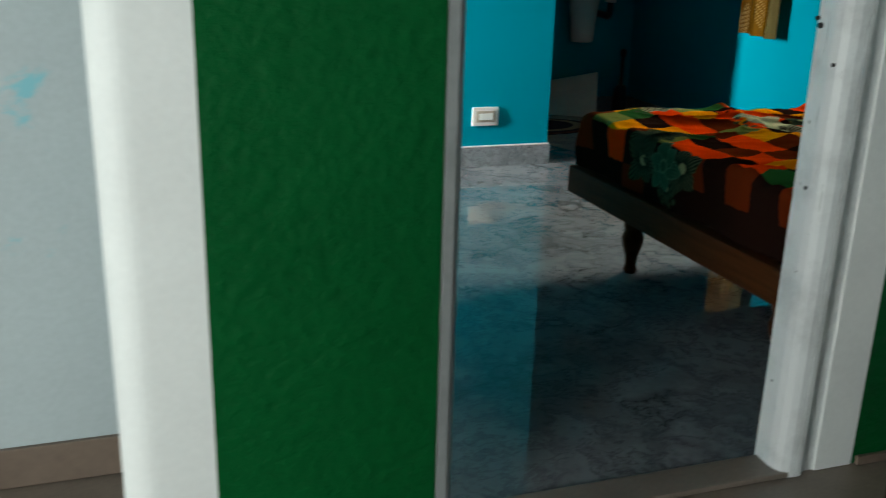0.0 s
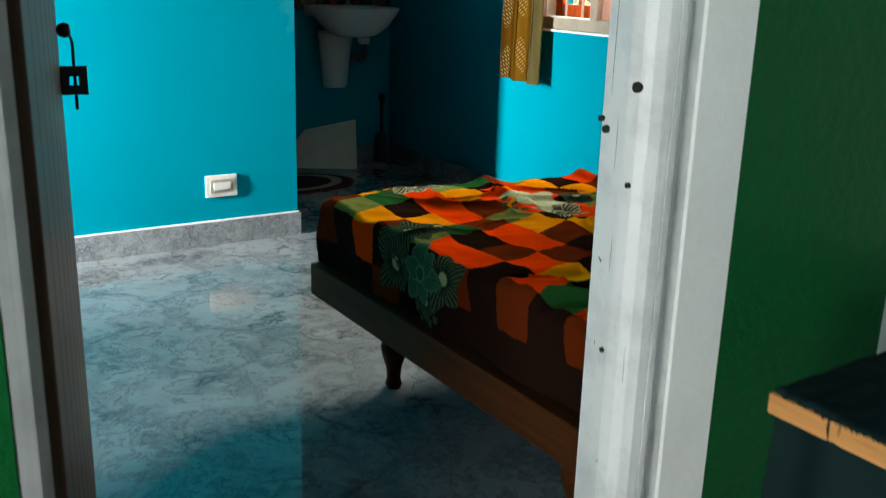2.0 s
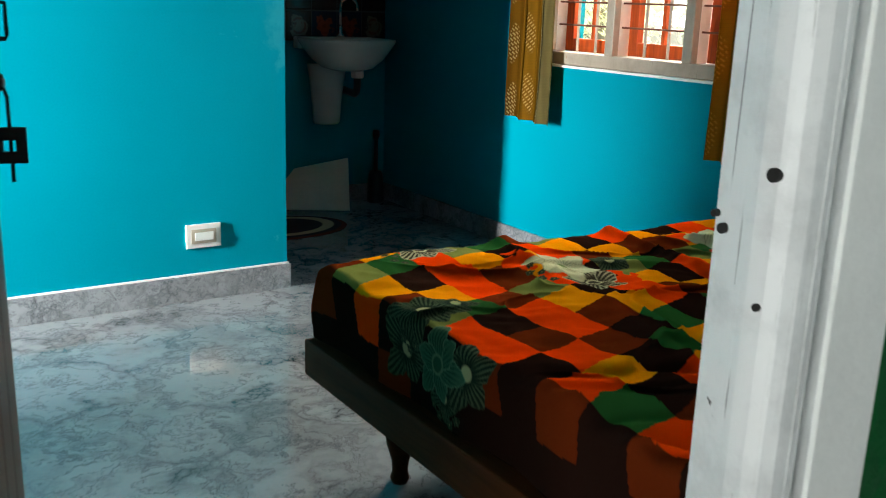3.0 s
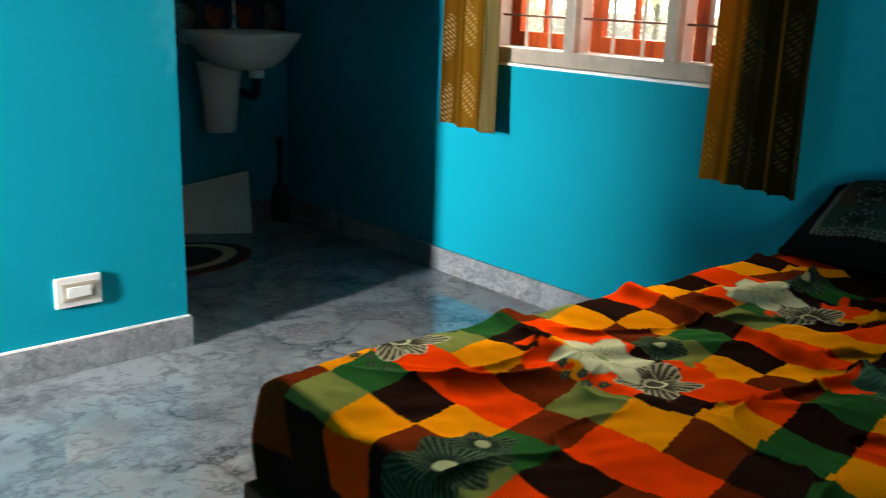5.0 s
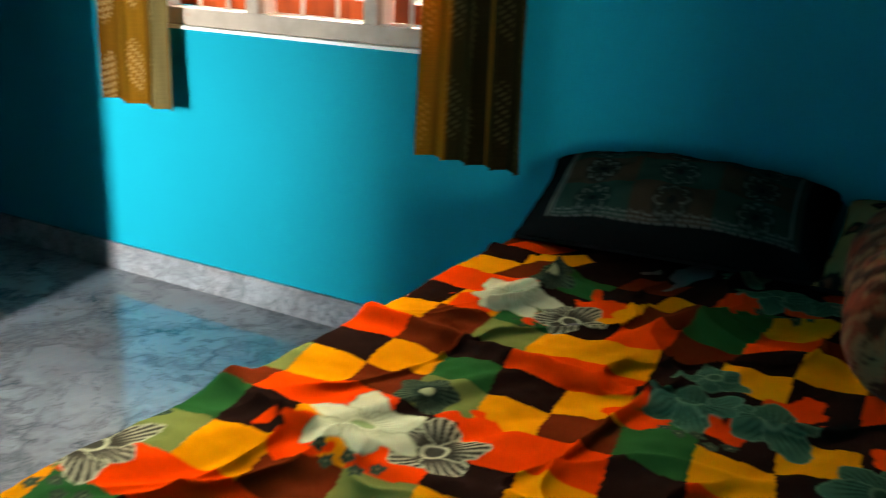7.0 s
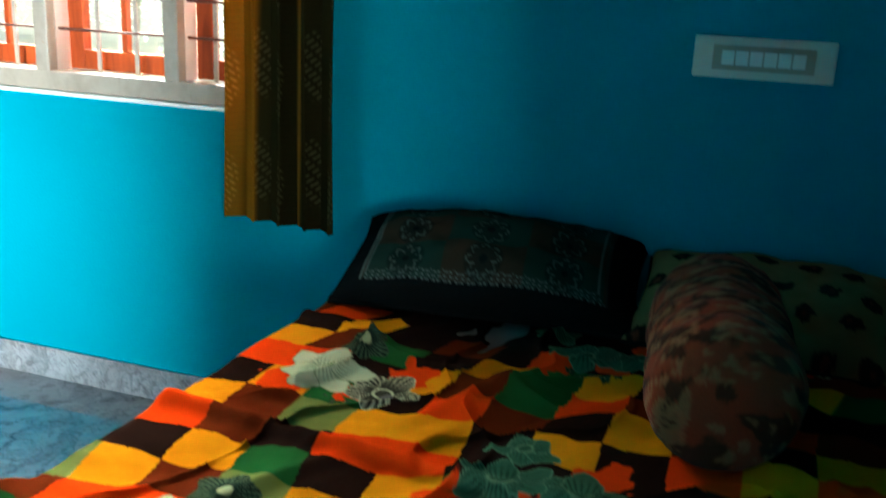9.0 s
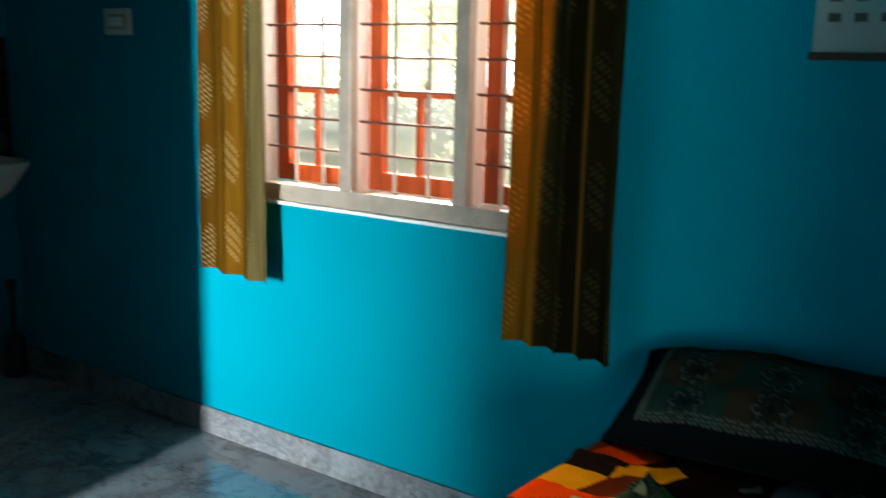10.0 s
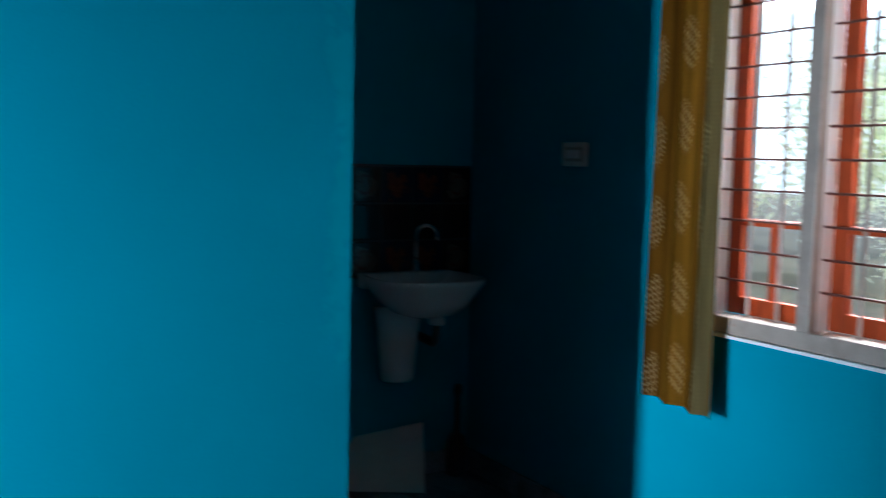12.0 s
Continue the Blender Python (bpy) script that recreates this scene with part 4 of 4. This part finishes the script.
# ---- basin corner ----
def basin():
    b = thing("wash_basin", None, None, "white ceramic wall-hung wash basin with a half pedestal", "wash basin")
    n1, n2 = 48, 14
    cx, cy, top = 3.405, 5.66, 0.925
    bm = bmesh.new()
    rings = []
    outline = lambda a: (0.245 * math.copysign(abs(math.cos(a)) ** 0.7, math.cos(a)), 0.20 * abs(math.sin(a)) ** 0.4 if math.sin(a) > 0 else -0.215 * abs(math.sin(a)) ** 0.85)
    levels = [(0.30, -0.165), (0.52, -0.15), (0.74, -0.105), (0.90, -0.05), (0.985, -0.018), (1.0, -0.004), (0.985, 0.002), (0.93, 0.0), (0.88, -0.012), (0.80, -0.05), (0.62, -0.10), (0.35, -0.125), (0.08, -0.13)]
    for k, dz in levels:
        rings.append([bm.verts.new((cx + k * outline(2 * math.pi * q / n1)[0], cy + k * outline(2 * math.pi * q / n1)[1], top + dz)) for q in range(n1)])
    for lo, hi in zip(rings, rings[1:]):
        for q in range(n1):
            bm.faces.new((lo[q], lo[(q + 1) % n1], hi[(q + 1) % n1], hi[q]))
    bm.faces.new(rings[0][::-1])
    bm.faces.new(rings[-1])
    part("bowl", bm, M_CERAMIC, b, smooth=True)
    part("shelf", box(cx - 0.225, cx + 0.225, 5.80, BACK - 0.001, top - 0.06, top + 0.004, 0.012), M_CERAMIC, b)
    shroud = bmesh.new()
    lv = [(0.115, 0.79), (0.10, 0.70), (0.085, 0.58), (0.078, 0.475), (0.07, 0.465)]
    rg = [[shroud.verts.new((3.345 + w * math.cos(math.pi * q / 12), 5.80 - 0.10 * math.sin(math.pi * q / 12) * (w / 0.115), z)) for q in range(13)] for w, z in lv]
    for hi, lo in zip(rg, rg[1:]):
        for q in range(12):
            shroud.faces.new((hi[q], hi[q + 1], lo[q + 1], lo[q]))
    for r in rg[:1] + rg[-1:]:
        shroud.faces.new(r)
    for k in range(len(rg) - 1):
        shroud.faces.new((rg[k][0], rg[k + 1][0], rg[k + 1][-1], rg[k][-1]))
    part("half_pedestal", shroud, M_CERAMIC, b, smooth=True)
    part("waste_pipe", tube([(3.46, 5.66, 0.775), (3.46, 5.66, 0.68), (3.465, 5.68, 0.645), (3.48, 5.72, 0.63), (3.48, 5.86, 0.64)], 0.02, 10), M_DARK_PLASTIC, b, "dark waste pipe", True)
    part("waste_nut", turned([(0.03, 0.72), (0.034, 0.725), (0.034, 0.755), (0.03, 0.76)], 14, (3.46, 5.66)), M_PLASTIC_WHITE, b)
    t = part("tap", turned([(0.022, 0), (0.022, 0.012), (0.014, 0.02), (0.012, 0.05), (0.010, 0.06)], 14, (3.44, 5.82)), M_CHROME, b, "tall white swan-neck tap", True)
    t.location.z = top + 0.003
    part("spout", tube([(0, 0, 0.05), (0, 0, 0.16)] + [(0.028 - 0.04 * math.cos(a) + 0.012, -0.02 + 0.02 * math.cos(a), 0.16 + 0.045 * math.sin(a)) for a in (math.pi * k / 10 for k in range(11))] + [(0.082, -0.04, 0.14)], 0.009, 8), M_CHROME, t, "", True).location = (3.44, 5.82, 0)
    return b


basin()


def tile_print(x, z, k):
    """A floral print on one tile; k picks its tone."""
    col = np.zeros((*x.shape, 3)) + np.array(((0.014, 0.018, 0.035), (0.03, 0.02, 0.02))[k % 2])
    if k >= 2:
        d, a = np.hypot(x, z), np.arctan2(z, x)
        n = value_noise(x + k, z + 2 * k, 30, k, 3)
        lay(col, smooth01(0.052 + 0.004 * np.cos(5 * a + k) - d + 0.028 * n, 0, 0.012), ((0.17, 0.040, 0.022), (0.11, 0.095, 0.075))[k % 2])
        lay(col, smooth01(n * np.sin(d * 210), 0.1, 0.4) * smooth01(0.06 - d, 0, 0.02) * 0.7, (0.09, 0.02, 0.012))
    return col


splash = thing("trim_tile_splashback", box(2.98, 3.742, BACK - 0.006, BACK - 0.001, 0.905, 1.392), M_DARK_PLASTIC, "dark tiled splashback above the basin", "splashback", kind="structure")
g = np.linspace(-0.0735, 0.0735, 40)
gx, gz = np.meshgrid(g, g, indexing="ij")
for col_k in range(5):
    for row_k in range(3):
        xx, zz = 3.668 - 0.1515 * col_k, 0.983 + 0.161 * row_k
        tone = 1 if row_k == 1 and col_k else (col_k + row_k) % 2 + (2 if row_k != 1 else 0)
        if row_k != 1:
            tone = 3 if col_k in (0, 3) else 2
        pts = np.stack([xx + gx, BACK - 0.009 + 0.002 * (np.maximum(np.abs(gx), np.abs(gz)) / 0.0735) ** 30, zz + gz * 1.04], -1)
        tile = new("tile", grid_mesh("tile", pts[::-1], tile_print(gx, gz, tone)[::-1], M_TILE))
        tile.parent = splash


def trapezoid():
    bm = extruded([(-0.19, 0.0), (0.19, 0.0), (0.175, 0.30), (-0.19, 0.215)], -0.008, 0.008)
    bmesh.ops.rotate(bm, verts=bm.verts, matrix=Matrix.Rotation(math.pi / 2, 3, "X"))
    bmesh.ops.bevel(bm, geom=bm.edges[:], offset=0.002, segments=1, affect="EDGES")
    return bm


def leaning_board():
    b = thing("board", trapezoid(), M_BOARD, "off-white board leaning against the wall below the basin", "board")
    b.matrix_world = pose(3.245, 5.735, 0.0, -24, 0, -30)
    return b


leaning_board()


def oval_mat():
    nu, nv = 120, 60
    a, r = np.meshgrid(np.linspace(0, 2 * math.pi, nu, endpoint=False), np.linspace(0, 1, nv), indexing="ij")
    xyz = np.stack([2.90 + 0.36 * r * np.cos(a), 5.43 + 0.25 * r * np.sin(a), 0.010 - 0.008 * r ** 12 + 0.001 * value_noise(r * 20, a * 6, 1, 4)], -1)
    col = np.zeros((*a.shape, 3)) + np.array((0.035, 0.022, 0.03))
    lay(col, smooth01(0.10 - np.abs(r - 0.72), 0, 0.03), (0.30, 0.22, 0.15))
    lay(col, smooth01(r, 0.90, 0.93), (0.09, 0.022, 0.018))
    ob = new("door_mat", grid_mesh("door_mat", xyz, col, M_MAT, closed_u=True))
    return tagged(ob, "oval woven mat with a beige band on the marble floor", "mat")


oval_mat()

brush = thing("toilet_brush", None, None, "dark plastic brush holder standing in the corner", "brush holder")
part("holder", turned([(0.05, 0), (0.052, 0.01), (0.048, 0.10), (0.04, 0.16), (0.03, 0.18)], 18, (3.66, 5.80)), M_DARK_PLASTIC, brush, smooth=True)
part("stem", turned([(0.012, 0.18), (0.01, 0.26), (0.011, 0.36), (0.02, 0.38), (0.018, 0.41), (0.006, 0.415)], 12, (3.66, 5.80)), M_DARK_PLASTIC, brush, smooth=True)


# ---- table in the hall ----
def hall_table():
    t = thing("side_table", None, None, "small raw wood table standing by the green wall", "table")
    part("tabletop", box(1.735, 2.345, 1.00, 1.405, 0.655, 0.68, 0.003), M_TABLE_WOOD, t, "orange-brown raw wooden top")
    for x in (1.775, 2.29):
        for y in (1.04, 1.36):
            part("leg", box(x - 0.02, x + 0.02, y - 0.02, y + 0.02, 0, 0.654, 0.003), M_TABLE_DARK, t, "dark square leg")
    return t


hall_table()


def table_cloth():
    nu, nv = 150, 110
    s, h = np.meshgrid(np.linspace(0, 1, nu), np.linspace(0, 1, nv), indexing="ij")
    y = 1.402 - 0.40 * s
    edge = smooth01(1.265 - y, 0, 0.10)
    drop = 0.305 - 0.235 * smooth01(s, 0.02, 0.55) + 0.02 * value_noise(s * 3, s, 2, 3)
    reach = 0.60
    d = h * (reach + drop)            # along the cloth from the far side
    past = d - reach
    x_top = 2.335 - d
    fall = np.clip(past, 0, None)
    start = 0.655 * (1 - edge) + 0.688 * edge
    x = np.where(past < 0, x_top, 1.735 - (0.008 + 0.020 * np.sin(s * 17) * smooth01(fall, 0, 0.2)) * edge + (1 - edge) * (0.012 + 0.01 * np.sin(s * 23)))
    z = np.where(past < 0, 0.685 + 0.003 * value_noise(s * 4, d * 5, 3, 5), start - fall)
    col = np.zeros((*s.shape, 3)) + np.array((0.010, 0.022, 0.022))
    low = past - drop + 0.115 - 0.062 * smooth01(s, 0.05, 0.30) + 0.012 * value_noise(s * 6, h, 2.0, 21)
    border = smooth01(low, -0.03, 0.03) * (past > 0)
    lay(col, border, (0.40, 0.058, 0.008))
    lay(col, border * smooth01(value_noise(s * 4, h * 5, 1.6, 8, 3), 0.0, 0.7) * 0.8, (0.09, 0.012, 0.005))
    lay(col, border * smooth01(value_noise(s * 5 + 4, h * 9, 2.2, 9, 3), 0.4, 0.9) * 0.6, (0.60, 0.17, 0.03))
    keep = np.stack([x, y + 0.012 * (1 - edge) * smooth01(fall, 0, 0.3), z], -1)
    ob = new("table_cloth", grid_mesh("table_cloth", keep, col, M_RAG))
    ob.modifiers.new("thickness", "SOLIDIFY").thickness = 0.002
    return tagged(ob, "dark green cloth with an orange border hanging off the table", "cloth")


table_cloth()


# ---- outside the window ----
M_GROUND = surface("dry_ground", (0.27, 0.23, 0.17), 0.95, vary=0.3, coarse=0.8, fine=12)
M_BARK = surface("bark", (0.42, 0.37, 0.30), 0.9, vary=0.4, coarse=9, bump=0.8, depth=0.01)
M_LEAVES = surface("leaves", (0.34, 0.33, 0.20), 0.55, vary=0.5, coarse=5, fine=30)
lit = M_LEAVES.node_tree.nodes.new("ShaderNodeBsdfTranslucent")
lit.inputs["Color"].default_value = (0.86, 0.87, 0.74, 1)
both = M_LEAVES.node_tree.nodes.new("ShaderNodeAddShader")
M_LEAVES.node_tree.links.new(M_LEAVES.node_tree.nodes["Principled BSDF"].outputs[0], both.inputs[0])
M_LEAVES.node_tree.links.new(lit.outputs[0], both.inputs[1])
M_LEAVES.node_tree.links.new(both.outputs[0], M_LEAVES.node_tree.nodes["Material Output"].inputs["Surface"])
thing("ground", box(-60, 60, -60, 60, -0.25, -0.11), M_GROUND, "dry earth ground around the house", "ground", kind="structure")


def tree(x, y, height, spread, seed):
    rng = random.Random(seed)
    t = thing("tree", None, None, "small leafy tree outside the window", "tree", "trees outside the window")
    t.location = (x, y, -0.11)
    trunk = tube([(0.05 * math.sin(k * 1.3), 0.05 * math.cos(k), height * 0.7 * k / 6) for k in range(7)], 0.045, 8)
    tips = []
    for k in range(20):
        a, e = rng.uniform(0, 6.28), rng.uniform(-0.1, 1.1)
        base = Vector((0, 0, height * rng.uniform(0.16, 0.68)))
        tip = base + Vector((math.cos(a) * math.cos(e), math.sin(a) * math.cos(e), math.sin(e))) * spread * rng.uniform(0.6, 1.1)
        rod(base, tip, 0.018, 6, trunk, 0.006)
        tips += [base.lerp(tip, f) for f in (0.5, 0.75, 1.0)]
    part("trunk", trunk, M_BARK, t)
    verts, faces = [], []
    for p in tips:
        for _ in range(60):
            c = p + Vector((rng.gauss(0, 1), rng.gauss(0, 1), rng.gauss(0, 0.8))) * spread * 0.2
            q = Euler((rng.uniform(-1, 1), rng.uniform(-1, 1), rng.uniform(0, 6.28))).to_matrix()
            n = len(verts)
            size = rng.uniform(0.05, 0.09)
            verts += [c + q @ Vector(v) * size for v in ((-1, 0, 0), (0, -0.4, 0.05), (1.1, 0, -0.1), (0, 0.4, 0.05))]
            faces.append((n, n + 1, n + 2, n + 3))
    me = bpy.data.meshes.new("crown")
    me.from_pydata([tuple(v) for v in verts], [], faces)
    me.materials.append(M_LEAVES)
    crown = new("crown", me)
    crown.parent = t
    return t


for x, y, height, spread, seed in ((12.2, 9.4, 3.6, 1.3, 3), (14.5, 8.4, 3.4, 1.4, 5), (11.0, 12.0, 3.2, 1.3, 8), (15.5, 12.5, 4.2, 1.6, 11), (17.0, 10.2, 4.0, 1.6, 14)):
    tree(x, y, height, spread, seed)


def backdrop():
    m, n, l, p = nodes_of("hazy_sky")
    e = n.new("ShaderNodeEmission")
    vec = place_node(n, l)
    l.new(ramp_node(n, l, noise_node(n, l, vec, 0.08, 3), [(0.3, (0.86, 0.95, 0.95)), (0.7, (0.95, 1.0, 1.0))]), e.inputs["Color"])
    e.inputs["Strength"].default_value = 4.5
    l.new(e.outputs[0], n["Material Output"].inputs["Surface"])
    return thing("backdrop", box(55.0, 55.2, -20, 90, -0.3, 40), m, "bright hazy sky beyond the trees", "sky", kind="structure")


backdrop()
